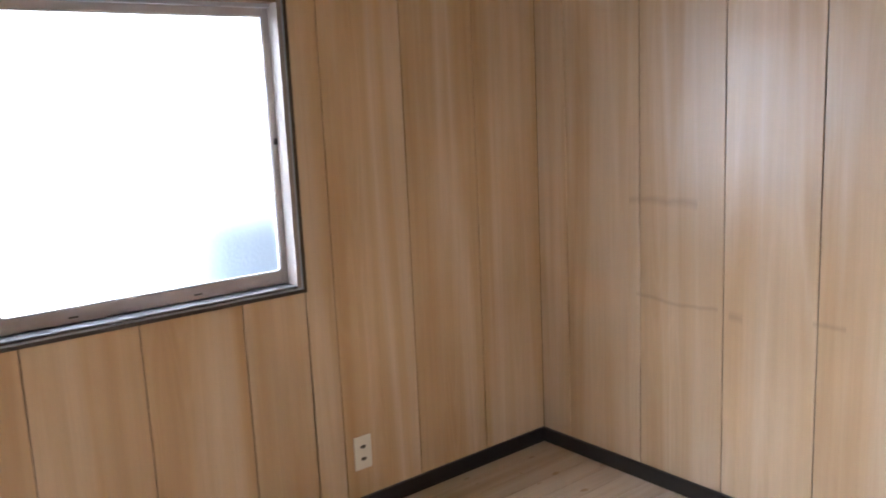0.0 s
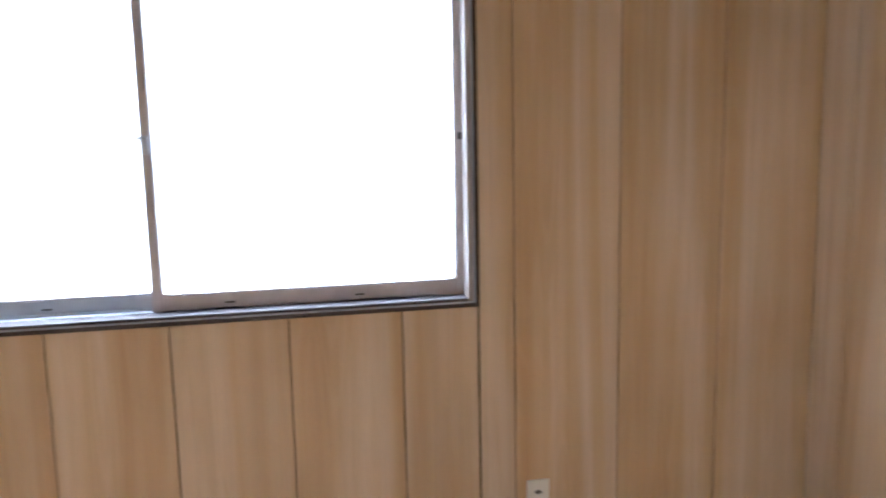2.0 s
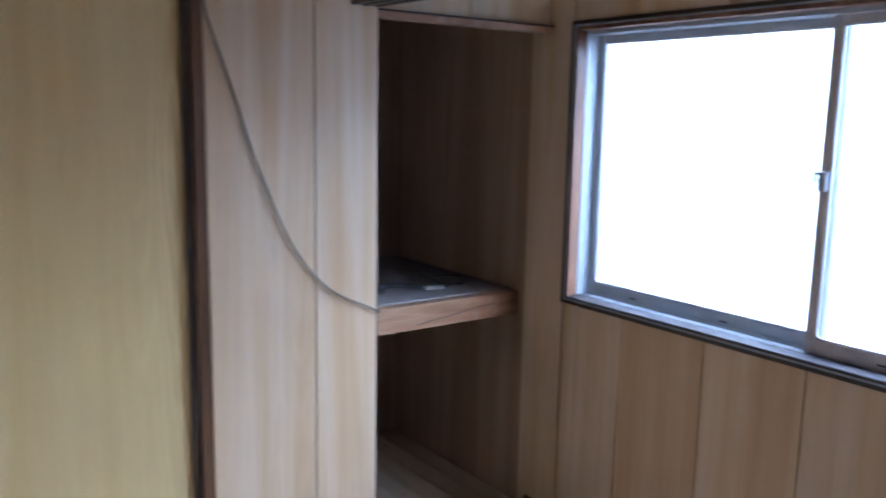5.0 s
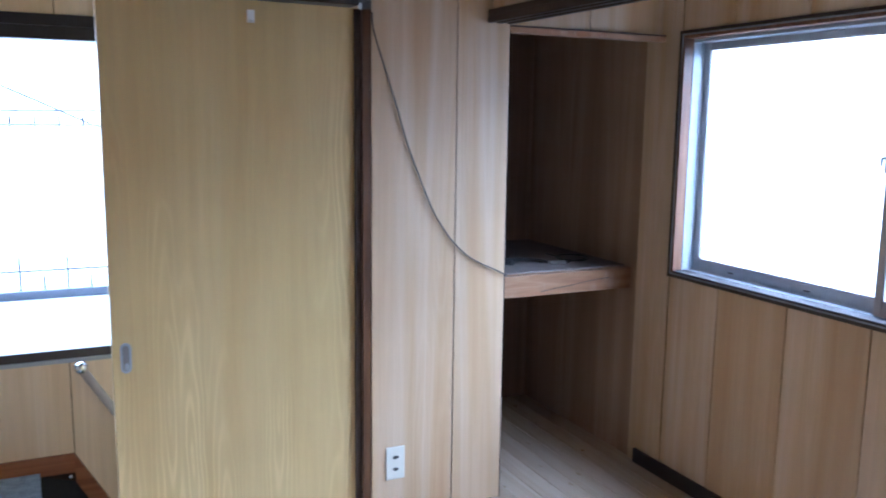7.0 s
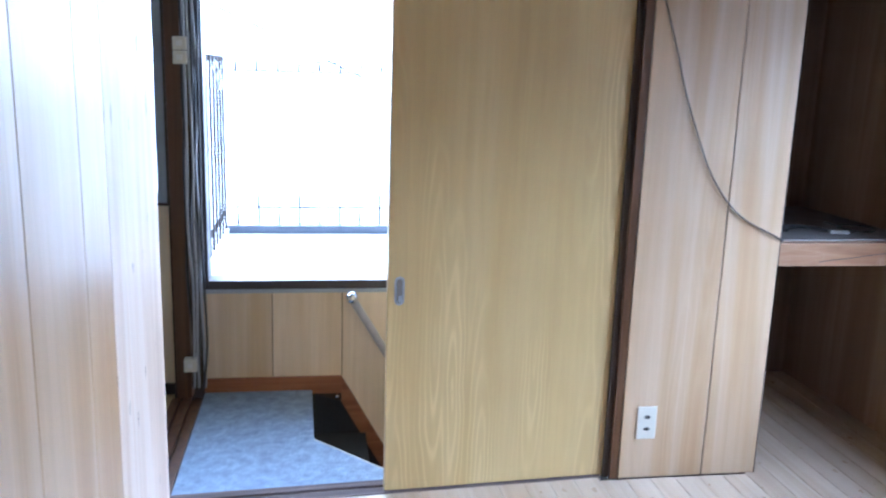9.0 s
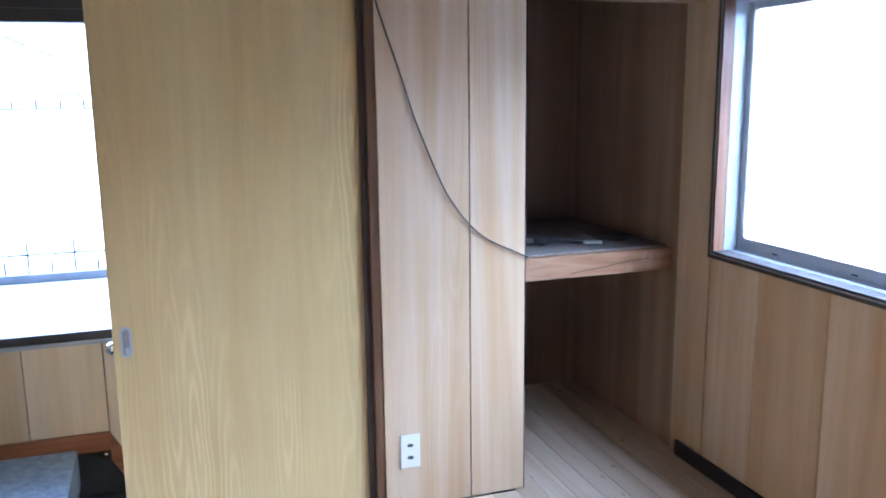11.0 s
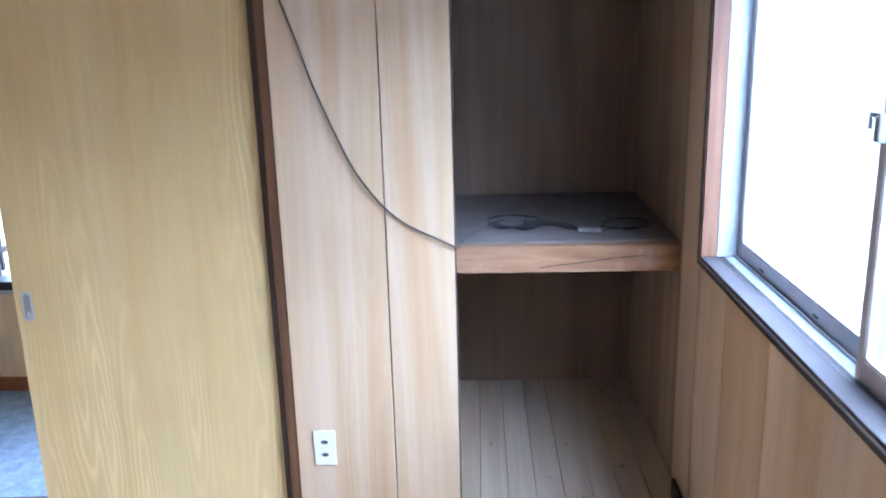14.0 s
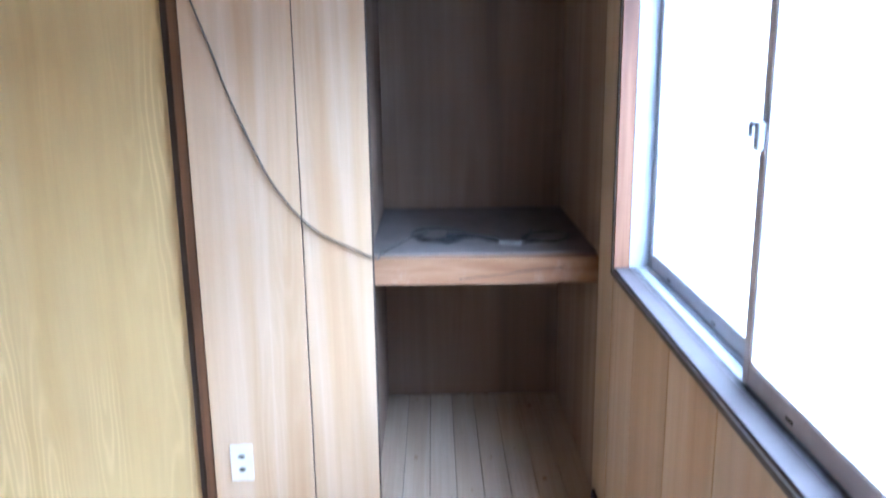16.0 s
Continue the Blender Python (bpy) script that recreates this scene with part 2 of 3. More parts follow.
groove_dark = plain("dark_groove", (0.045, 0.027, 0.017), 0.8)
aluminium = plain("dull_aluminium", (0.36, 0.385, 0.43), 0.45, 0.3, 0.12)
frame_metal = plain("grey_frame_metal", (0.43, 0.45, 0.49), 0.5, 0.2, 0.14)
bronze = plain("dark_bronze_aluminium", (0.055, 0.048, 0.05), 0.42, 0.5)
pull_hollow = plain("pull_hollow_shade", (0.24, 0.225, 0.215), 0.45, 0.3)
chrome = plain("chrome", (0.75, 0.76, 0.78), 0.14, 1.0, 0.03)
cream = plain("cream_plastic", (0.72, 0.70, 0.62), 0.35, vary=0.04)
plug_grey = plain("dusty_white_plastic", (0.34, 0.32, 0.29), 0.5, vary=0.1)
white_plastic = plain("white_plastic", (0.8, 0.8, 0.78), 0.35, vary=0.04)
slot_dark = plain("dark_socket_slot", (0.03, 0.028, 0.025), 0.5)
cable_grey = plain("grey_brown_cable_sheath", (0.055, 0.047, 0.04), 0.5)
cable_black = plain("black_cable_sheath", (0.016, 0.016, 0.017), 0.45)
cable_pale = plain("grey_white_cable", (0.42, 0.43, 0.46), 0.4)
cable_navy = plain("dark_cable_bundle", (0.045, 0.047, 0.055), 0.45)
plaster = plain("plain_plaster", (0.62, 0.58, 0.50), 0.85, vary=0.06)
ceiling_board = plain("ceiling_board", (0.50, 0.43, 0.34), 0.8, vary=0.08)
tatami = plain("straw_mat", (0.50, 0.40, 0.19), 0.8, vary=0.12, scale=60)
stair_dark = plain("black_stair_felt", (0.018, 0.018, 0.020), 0.85, vary=0.3, scale=60)
white_sheet = plain("pale_balcony_sheet", (0.72, 0.74, 0.78), 0.6, vary=0.06)
kerb_blue = plain("grey_blue_metal_kerb", (0.16, 0.18, 0.23), 0.5)
# white stands for the sky's glare washing out the railing
glare_white = plain("glare_white_bar", (0.75, 0.75, 0.76), 0.5, vary=0.05)
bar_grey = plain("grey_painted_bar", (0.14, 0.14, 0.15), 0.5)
rail_wood = plain("pale_grey_handrail", (0.34, 0.30, 0.27), 0.4)
slat_brown = plain("dark_brown_slat", (0.045, 0.032, 0.028), 0.6)
house_wall = plain("neighbour_wall", (0.22, 0.26, 0.30), 0.8)
ground_soil = plain("grey_ground", (0.22, 0.21, 0.20), 0.9, scale=2)
carpet = carpet_material()
frosted = glass_material("frosted_glass", 0.3)


# ---- building helpers ----
def box(bm, x0, x1, y0, y1, z0, z1, bevel=0.0):
    m = Matrix.Translation(((x0 + x1) / 2, (y0 + y1) / 2, (z0 + z1) / 2)) @ Matrix.Diagonal((abs(x1 - x0), abs(y1 - y0), abs(z1 - z0), 1))
    made = bmesh.ops.create_cube(bm, size=1, matrix=m)
    if bevel:
        edges = {e for v in made["verts"] for e in v.link_edges}
        bmesh.ops.bevel(bm, geom=list(edges), offset=bevel, segments=2, affect="EDGES", profile=0.6)


def ring(bm, x0, x1, z0, z1, w, y0, y1, bevel=0.0):
    """A rectangular frame in the xz plane, with members w wide."""
    box(bm, x0, x0 + w, y0, y1, z0, z1, bevel)
    box(bm, x1 - w, x1, y0, y1, z0, z1, bevel)
    box(bm, x0 + w, x1 - w, y0, y1, z0, z0 + w, bevel)
    box(bm, x0 + w, x1 - w, y0, y1, z1 - w, z1, bevel)


def rod(bm, a, b, radius, sides=12):
    a, b = Vector(a), Vector(b)
    m = Matrix.Translation((a + b) / 2) @ (b - a).to_track_quat("Z", "Y").to_matrix().to_4x4()
    bmesh.ops.create_cone(bm, cap_ends=True, segments=sides, radius1=radius, radius2=radius, depth=(b - a).length, matrix=m)


def mesh_from(name, bm, material, smooth=False):
    me = bpy.data.meshes.new(name)
    bm.to_mesh(me)
    bm.free()
    me.materials.append(material)
    if smooth:
        for f in me.polygons:
            f.use_smooth = True
    return me


def part(name, bm, material, parent=None, label="", smooth=False):
    ob = new(name, mesh_from(name, bm, material, smooth))
    if parent:
        ob.parent = parent
    if label:
        ob["label"] = label
    return ob


def boxed(name, dims, material, parent=None, label="", bevel=0.0):
    bm = bmesh.new()
    box(bm, *dims, bevel)
    return part(name, bm, material, parent, label)


def thing(name, label, category, m=None, group="", kind=""):
    ob = tagged(new(name), label, category, group, kind)
    if m:
        ob.matrix_world = m
    return ob


def setting(name, bm, material, m=None, label=""):
    ob = tagged(part(name, bm, material), label, "", "", "structure")
    if m:
        ob.matrix_world = m
    return ob


def cord(name, points, radius, material, parent=None):
    """A round cable through the points, as a mesh."""
    pts = [Vector(p) for p in points]
    fine = []
    for i in range(len(pts) - 1):
        p0, p1, p2, p3 = pts[max(i - 1, 0)], pts[i], pts[i + 1], pts[min(i + 2, len(pts) - 1)]
        for s in range(8):
            u = s / 8
            fine.append(0.5 * (2 * p1 + (p2 - p0) * u + (2 * p0 - 5 * p1 + 4 * p2 - p3) * u * u + (3 * p1 - p0 - 3 * p2 + p3) * u ** 3))
    fine.append(pts[-1])
    bm, rings = bmesh.new(), []
    for i, p in enumerate(fine):
        way = (fine[min(i + 1, len(fine) - 1)] - fine[max(i - 1, 0)]).normalized()
        side = way.cross(Vector((0.31, 0.22, 0.92))).normalized()
        up = side.cross(way)
        rings.append([bm.verts.new(p + radius * (math.cos(a) * side + math.sin(a) * up)) for a in [k * math.tau / 7 for k in range(7)]])
    for r, q in zip(rings, rings[1:]):
        for k in range(7):
            bm.faces.new((r[k], r[(k + 1) % 7], q[(k + 1) % 7], q[k]))
    bm.faces.new(rings[0]), bm.faces.new(rings[-1][::-1])
    bmesh.ops.recalc_face_normals(bm, faces=bm.faces)
    return part(name, bm, material, parent, "", True)


PIECES = {}


def piece(name, size, place, material, parent, edge=0.0015):
    """One board or panel: a box with its outer edges eased, sharing its mesh with equal ones."""
    key = (name, material.name, *[round(v, 4) for v in size])
    if key not in PIECES:
        bm = bmesh.new()
        sx, sy, sz = size
        box(bm, -sx / 2, sx / 2, -sy / 2, sy / 2, 0, sz)
        if edge:
            bmesh.ops.bevel(bm, geom=list(bm.edges), offset=edge, segments=1, affect="EDGES")
        PIECES[key] = mesh_from(name, bm, material)
    ob = new(name, PIECES[key])
    ob.parent = parent
    ob.location = place
    return ob


# ---- plan ----
ROOM_E, ROOM_S, TOP = 2.893, -2.720, 2.30
HALL_W = -0.927
BACK = -0.99           # back of the closet
BEAM = -0.160          # face of the shelf beam, set back from the wall
SIDE = -0.687          # edge of the wall beside the closet
POST = -1.202
DOOR_TOP = 1.762
WX0, WX1, WZ0, WZ1 = 0.080, 1.832, 0.822, 1.752    # casing of the bedroom window
GAP = 0.0035

# ---- structure: bedroom ----
bm = bmesh.new()
box(bm, 0.09, ROOM_E + 0.12, ROOM_S - 0.1, 0.2, -0.12, -0.0125)
box(bm, -0.031, 0.0899, POST - 0.05, 0.2, -0.12, -0.0125)
box(bm, BACK - 0.1, -0.031, SIDE - 0.075, 0.2, -0.12, -0.012)
floor = setting("floor", bm, groove_dark, label="pale knotty pine board floor, slightly worn")

bm = bmesh.new()
box(bm, -0.118, WX0 + 0.01, 0.007, 0.14, -0.1, TOP)
box(bm, WX1 - 0.01, ROOM_E + 0.12, 0.007, 0.14, -0.1, TOP)
box(bm, WX0 + 0.01, WX1 - 0.01, 0.007, 0.14, -0.1, WZ0 + 0.01)
box(bm, WX0 + 0.01, WX1 - 0.01, 0.007, 0.14, WZ1 - 0.01, TOP)
wall_north = setting("wall_north", bm, groove_dark, None, "wood-print panelled wall with narrow dark grooves")

bm = bmesh.new()
box(bm, ROOM_E + 0.007, ROOM_E + 0.12, ROOM_S - 0.1, 0.1, -0.1, TOP)
wall_east = setting("wall_east", bm, groove_dark, label="pale wood-print panelled wall with faint scuff marks")

bm = bmesh.new()
box(bm, 0.002, ROOM_E + 0.12, ROOM_S - 0.10, ROOM_S - 0.007, -0.1, TOP)
wall_south = setting("wall_south", bm, groove_dark, label="glossy wood-print panelled wall catching daylight")

bm = bmesh.new()
box(bm, -0.092, -0.007, POST + 0.001, SIDE - 0.004, -0.1, TOP)
box(bm, -0.09, -0.007, ROOM_S, POST, DOOR_TOP + 0.03, TOP)
box(bm, -0.09, -0.03, SIDE, -0.001, 1.75, TOP)
wall_west = setting("wall_west", bm, groove_dark, label="wood-print panelled wall between closet and sliding door")

bm = bmesh.new()
box(bm, HALL_W - 0.1, ROOM_E + 0.12, -4.6, 0.25, TOP, TOP + 0.08)
ceiling = setting("ceiling", bm, ceiling_board, label="plain boarded ceiling")

# closet shell: side walls, back, top
bm = bmesh.new()
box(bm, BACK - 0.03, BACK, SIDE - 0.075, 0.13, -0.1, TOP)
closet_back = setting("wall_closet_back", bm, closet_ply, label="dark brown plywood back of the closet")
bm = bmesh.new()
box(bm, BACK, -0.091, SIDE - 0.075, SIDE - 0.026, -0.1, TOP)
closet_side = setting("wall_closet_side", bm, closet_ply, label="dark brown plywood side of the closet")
bm = bmesh.new()
box(bm, BACK, -0.119, 0.010, 0.050, -0.1, TOP)
closet_north = setting("wall_closet_north", bm, shaded_panel_ply, None, label="wood panel end of the closet, with shade in its brown colour")

# ---- bedroom window ----
window = thing("window_1", "aluminium sliding window with frosted panes in a dark wooden casing", "window", None, "", "structure")
bm = bmesh.new()
ring(bm, WX0, WX1, WZ0, WZ1, 0.012, -0.007, 0.010, 0.002)
part("casing_edge", bm, brown_rail, window, "dark brown casing edge")
bm = bmesh.new()
ring(bm, WX0 + 0.012, WX1 - 0.012, WZ0 + 0.012, WZ1 - 0.012, 0.005, -0.005, 0.012, 0.001)
part("casing_bead", bm, aluminium, window, "thin silver bead")
bm = bmesh.new()
box(bm, WX0 + 0.0145, WX0 + 0.027, -0.003, 0.0415, WZ0 + 0.017, WZ1 - 0.017, 0.002)
part("jamb_liner", bm, jamb_wood, window, "reddish brown wooden jamb")
bm = bmesh.new()
box(bm, WX1 - 0.032, WX1 - 0.017, -0.003, 0.062, WZ0 + 0.017, WZ1 - 0.017, 0.002)
part("jamb_liner", bm, lit_jamb, window, "jamb with the daylight on it put into its pale colour")
bm = bmesh.new()
box(bm, WX0 + 0.0275, WX1 - 0.032, -0.003, 0.062, WZ0 + 0.012, WZ0 + 0.026, 0.003)
part("window_sill", bm, window_sill_wood, window, "dusty worn wooden sill")
bm = bmesh.new()
box(bm, WX0 + 0.0275, WX1 - 0.032, -0.003, 0.062, WZ1 - 0.030, WZ1 - 0.017, 0.002)
part("head_liner", bm, jamb_wood, window)
fx0, fx1, fz0, fz1 = WX0 + 0.011, WX1 - 0.020, WZ0 + 0.018, WZ1 - 0.024
bm = bmesh.new()
box(bm, fx0, fx0 + 0.018, 0.040, 0.130, fz0, fz1, 0.002)
box(bm, fx1 - 0.006, fx1, 0.040, 0.130, fz0, fz1, 0.002)
box(bm, fx0 + 0.018, fx1 - 0.006, 0.040, 0.130, fz0, fz0 + 0.008, 0.002)
box(bm, fx0 + 0.018, fx1 - 0.006, 0.040, 0.130, fz1 - 0.018, fz1, 0.002)
box(bm, fx0 + 0.019, fx1 - 0.007, 0.086, 0.090, fz0 + 0.007, fz0 + 0.014, 0.001)
part("window_frame", bm, frame_metal, window, "dull grey aluminium track frame")
MEET = 0.945


def pane_outline(x0, x1, z0, z1, r):
    """Corners of an opening, the lower two rounded."""
    pts = [(x0, z1), (x1, z1)]
    for cx, a0 in ((x1 - r, 0.0), (x0 + r, -math.pi / 2)):
        pts += [(cx + r * math.cos(a0 - math.pi / 2 * k / 5), z0 + r + r * math.sin(a0 - math.pi / 2 * k / 5)) for k in range(6)]
    return pts


def sash(x0, x1, y, left_stile, right_stile, metal):
    z0, z1 = fz0 + 0.009, fz1 - 0.018
    ix0, ix1, iz0, iz1 = x0 + left_stile, x1 - right_stile, z0 + 0.042, z1 - 0.024
    bm = bmesh.new()
    box(bm, x0, ix0, y, y + 0.026, z0, z1, 0.003)
    box(bm, ix1, x1, y, y + 0.026, z0, z1, 0.003)
    box(bm, ix0, ix1, y + 0.001, y + 0.025, z0, iz0, 0.003)
    box(bm, ix0, ix1, y + 0.001, y + 0.025, iz1, z1, 0.003)
    s = part("sash", bm, metal, window, "grey aluminium sash")
    bm = bmesh.new()
    box(bm, ix0 - 0.004, ix1 + 0.004, y + 0.010, y + 0.014, iz0 - 0.004, iz1 + 0.004)
    p = part("pane", bm, frosted, s, "frosted glass pane")
    p.visible_shadow = False
    # dark rubber seal whose lower corners are rounded
    bm = bmesh.new()
    loops = [[[bm.verts.new((px, yy, pz)) for px, pz in pane_outline(a, b, c, d, r)] for yy in (y + 0.0095, y + 0.003)]
             for a, b, c, d, r in ((ix0 - 0.001, ix1 + 0.001, iz0 - 0.001, iz1 + 0.001, 0.002), (ix0 + 0.004, ix1 - 0.004, iz0 + 0.004, iz1 - 0.004, 0.012))]
    count = len(loops[0][0])
    for k in range(count):
        q = (k + 1) % count
        for ring_a, ring_b in ((loops[0][1], loops[1][1]), (loops[1][1], loops[1][0]), (loops[1][0], loops[0][0])):
            bm.faces.new((ring_a[k], ring_a[q], ring_b[q], ring_b[k]))
    bmesh.ops.recalc_face_normals(bm, faces=bm.faces)
    part("seal", bm, sash_worn, s, "worn grey rubber seal")
    bm = bmesh.new()
    for x in (x0 + 0.22 * (x1 - x0), x0 + 0.63 * (x1 - x0)):
        box(bm, x, x + 0.026, y - 0.001, y + 0.002, z0 + 0.014, z0 + 0.019, 0.0005)
    part("drain_slot", bm, slot_dark, s)
    return s


left_sash = sash(fx0 + 0.0185, MEET + 0.012, 0.095, 0.024, 0.022, frame_metal)
right_sash = sash(MEET - 0.012, fx1 - 0.004, 0.058, 0.025, 0.027, sash_worn)
bm = bmesh.new()
box(bm, MEET - 0.010, MEET + 0.012, 0.044, 0.058, 1.275, 1.325, 0.004)
rod(bm, (MEET + 0.001, 0.048, 1.318), (MEET - 0.016, 0.042, 1.322), 0.0045)
rod(bm, (MEET - 0.016, 0.042, 1.322), (MEET - 0.016, 0.042, 1.296), 0.0045)
part("crescent_latch", bm, frame_metal, right_sash, "grey metal crescent latch", True)
bm = bmesh.new()
box(bm, fx1 - 0.024, fx1 - 0.013, 0.053, 0.0595, 1.295, 1.315, 0.002)
part("stopper", bm, slot_dark, right_sash)

# ---- closet header, shelf; hanging partition rail ----
header = thing("door_header", "light wood strip along the top of the closet opening", "trim", None, "", "structure")
boxed("strip", (-0.045, -0.002, SIDE, -0.001, 1.718, 1.738), beam_wood, header, "", 0.002)
boxed("shadow_bead", (-0.030, -0.004, SIDE, -0.001, 1.738, 1.744), brown_rail, header)

shelf = thing("closet_shelf", "grey dusty closet shelf on a raw timber front beam", "shelf")
bm = bmesh.new()
box(bm, BEAM - 0.045, BEAM, SIDE - 0.025, 0.008, 0.728, 0.814, 0.004)
beam = part("front_beam", bm, beam_wood, shelf, "stained raw timber beam")
cord("crack", [(BEAM, -0.43, 0.744), (BEAM, -0.37, 0.752), (BEAM, -0.29, 0.760), (BEAM, -0.20, 0.772), (BEAM, -0.10, 0.780)], 0.0012, slot_dark, beam)
bm = bmesh.new()
box(bm, BACK + 0.001, BEAM - 0.0452, SIDE - 0.0255, 0.0095, 0.802, 0.819, 0.002)
part("board", bm, shelf_board, shelf, "dusty grey board")

rail_turn = pose(0, -0.733, 0.016, 0, 0, 1.8)
partition = thing("hanging_partition", "wood-print drop wall above a dark grooved sliding rail", "partition", rail_turn, "", "structure")
bm = bmesh.new()
box(bm, 0.004, 2.885, -0.048, 0.048, 1.752, 1.772, 0.003)
for y0, y1 in ((-0.048, -0.030), (-0.012, 0.012), (0.030, 0.048)):
    box(bm, 0.004, 2.885, y0, y1, 1.728, 1.7525, 0.002)
part("sliding_rail", bm, brown_rail, partition, "dark brown double-grooved rail")
bm = bmesh.new()
box(bm, 0.004, 2.885, -0.028, 0.028, 1.7715, TOP - 0.016)
part("drop_panel", bm, panel_ply, partition, "wood-print drop panel")

boxed("edge_strip", (-0.020, -0.0005, SIDE - 0.0038, SIDE + 0.0015, 0.003, 1.717), groove_dark, wall_west, "thin dark strip along the wall's edge")

# ---- sliding door and frame ----
door_turn = pose(0.018, POST, 0, 0, 0, 3.6) @ pose(0, -POST, 0)
frame_door = thing("door_1", "dark brown wooden frame of the sliding doorway", "door frame", None, "", "structure")
boxed("post", (-0.115, -0.003, POST - 0.0295, POST, 0, DOOR_TOP), brown_frame, frame_door, "brown stained post", 0.003)
boxed("stop_bead", (-0.034, -0.014, POST - 0.050, POST - 0.030, 0.003, DOOR_TOP), groove_dark, frame_door, "", 0.001)
head = boxed("head_rail", (-0.115, 0.008, ROOM_S, POST - 0.052, DOOR_TOP + 0.005, DOOR_TOP + 0.028), brown_rail, frame_door, "dark head rail", 0.003)
head.matrix_local = door_turn
bm = bmesh.new()
box(bm, -0.135, -0.028, ROOM_S, POST - 0.052, -0.05, -0.012)
for x0, x1 in ((-0.135, -0.098), (-0.084, -0.040)):
    box(bm, x0, x1, ROOM_S, POST - 0.052, -0.0125, 0.004, 0.002)
sill = part("threshold", bm, sill_wood, frame_door, "worn grooved wooden threshold")
sill.matrix_local = door_turn

door = thing("sliding_door", "yellow-brown wood-print sliding door standing half open", "door", door_turn)
bm = bmesh.new()
box(bm, -0.082, -0.050, -2.024, POST - 0.024, 0.007, DOOR_TOP + 0.004, 0.002)
part("leaf", bm, door_print, door, "yellow-brown wood-print leaf")
def stadium(bm, x0, x1, y, z, width, height):
    """A plate facing +x with round ends, centred on y, z."""
    r, straight = width / 2, height / 2 - width / 2
    rim = [(y + r * math.cos(a), z + r * math.sin(a) + (straight if k < 9 else -straight)) for k in range(18) for a in [math.pi * (k % 9) / 8 + (0 if k < 9 else math.pi)]]
    near, far = [[bm.verts.new((x, *p)) for p in rim] for x in (x1, x0)]
    bm.faces.new(near), bm.faces.new(far[::-1])
    for k in range(18):
        bm.faces.new((far[k], far[(k + 1) % 18], near[(k + 1) % 18], near[k]))
    bmesh.ops.recalc_face_normals(bm, faces=bm.faces)


bm = bmesh.new()
stadium(bm, -0.0505, -0.0475, -1.987, 0.698, 0.032, 0.094)
pull = part("finger_pull", bm, aluminium, door, "recessed grey metal pull")
# the hollow is a flat plate; its darker grey gives the recess's shade
bm = bmesh.new()
stadium(bm, -0.0480, -0.0470, -1.987, 0.698, 0.019, 0.078)
part("cup", bm, pull_hollow, pull, "hollow of the pull, a flat plate with the shade in its colour")
bm = bmesh.new()
stadium(bm, -0.0472, -0.0464, -1.985, 0.672, 0.012, 0.022)
part("lip", bm, aluminium, pull)
bm = bmesh.new()
box(bm, -0.0498, -0.040, -1.598, -1.574, 1.698, 1.736, 0.004)
rod(bm, (-0.045, -1.586, 1.704), (-0.030, -1.586, 1.709), 0.006)
part("hook", bm, white_plastic, door, "small white plastic hook")

# ---- outlets ----
def outlet(m, label):
    o = thing("wall_outlet", label, "outlet", m, "wall outlets")
    bm = bmesh.new()
    box(bm, -0.035, 0.035, -0.006, 0, -0.060, 0.060, 0.003)
    part("plate", bm, cream, o)
    for z in (-0.022, 0.022):
        bm = bmesh.new()
        bmesh.ops.create_cone(bm, cap_ends=True, segments=20, radius1=0.0098, radius2=0.0098, depth=0.003,
                              matrix=Matrix.Translation((0, -0.0065, z)) @ Matrix.Diagonal((1.15, 1, 0.62, 1)) @ pose(0, 0, 0, 90))
        s = part("socket", bm, slot_dark, o, "dark socket")
        bm = bmesh.new()
        for dx in (-0.005, 0.005):
            box(bm, dx - 0.0006, dx + 0.0006, -0.0088, -0.0078, z - 0.004, z + 0.004)
        part("slot", bm, plug_grey, s)
    return o


outlet(pose(2.003, 0, 0.221), "cream double wall outlet on the window wall")
outlet(pose(0, -1.1135, 0.211, 0, 0, 90), "cream double wall outlet beside the sliding door")

# ---- cable on the wall, cable pile on the shelf ----
hanging = thing("antenna_cable", "grey-brown cable sagging across the wall to the closet shelf", "cable")
cord("wire", [(0.012, -1.204, 1.752), (0.006, -1.197, 1.70), (0.006, -1.180, 1.645), (0.006, -1.143, 1.537), (0.006, -1.114, 1.453), (0.006, -1.074, 1.328), (0.006, -0.990, 1.127), (0.006, -0.938, 1.040), (0.006, -0.889, 0.980), (0.006, -0.84, 0.938), (0.006, -0.786, 0.907),
              (0.007, -0.735, 0.884), (0.008, -0.700, 0.866), (0.007, -0.684, 0.860), (-0.02, -0.677, 0.850), (-0.10, -0.676, 0.838), (-0.15, -0.672, 0.842), (-0.158, -0.668, 0.830), (-0.19, -0.672, 0.824), (-0.26, -0.655, 0.8225), (-0.36, -0.617, 0.8225), (-0.44, -0.583, 0.8225), (-0.50, -0.53, 0.8225)],
     0.0028, cable_grey, hanging)
pile = thing("cable_pile", "tangled black cables with a small white plug on the closet shelf", "cable")
rng = random.Random(7)


def tangle(points, radius):
    cord("wire", [(x + rng.uniform(-0.006, 0.006), y + rng.uniform(-0.004, 0.004), 0.8192 + radius + lift) for x, y, lift in points], radius, cable_black, pile)


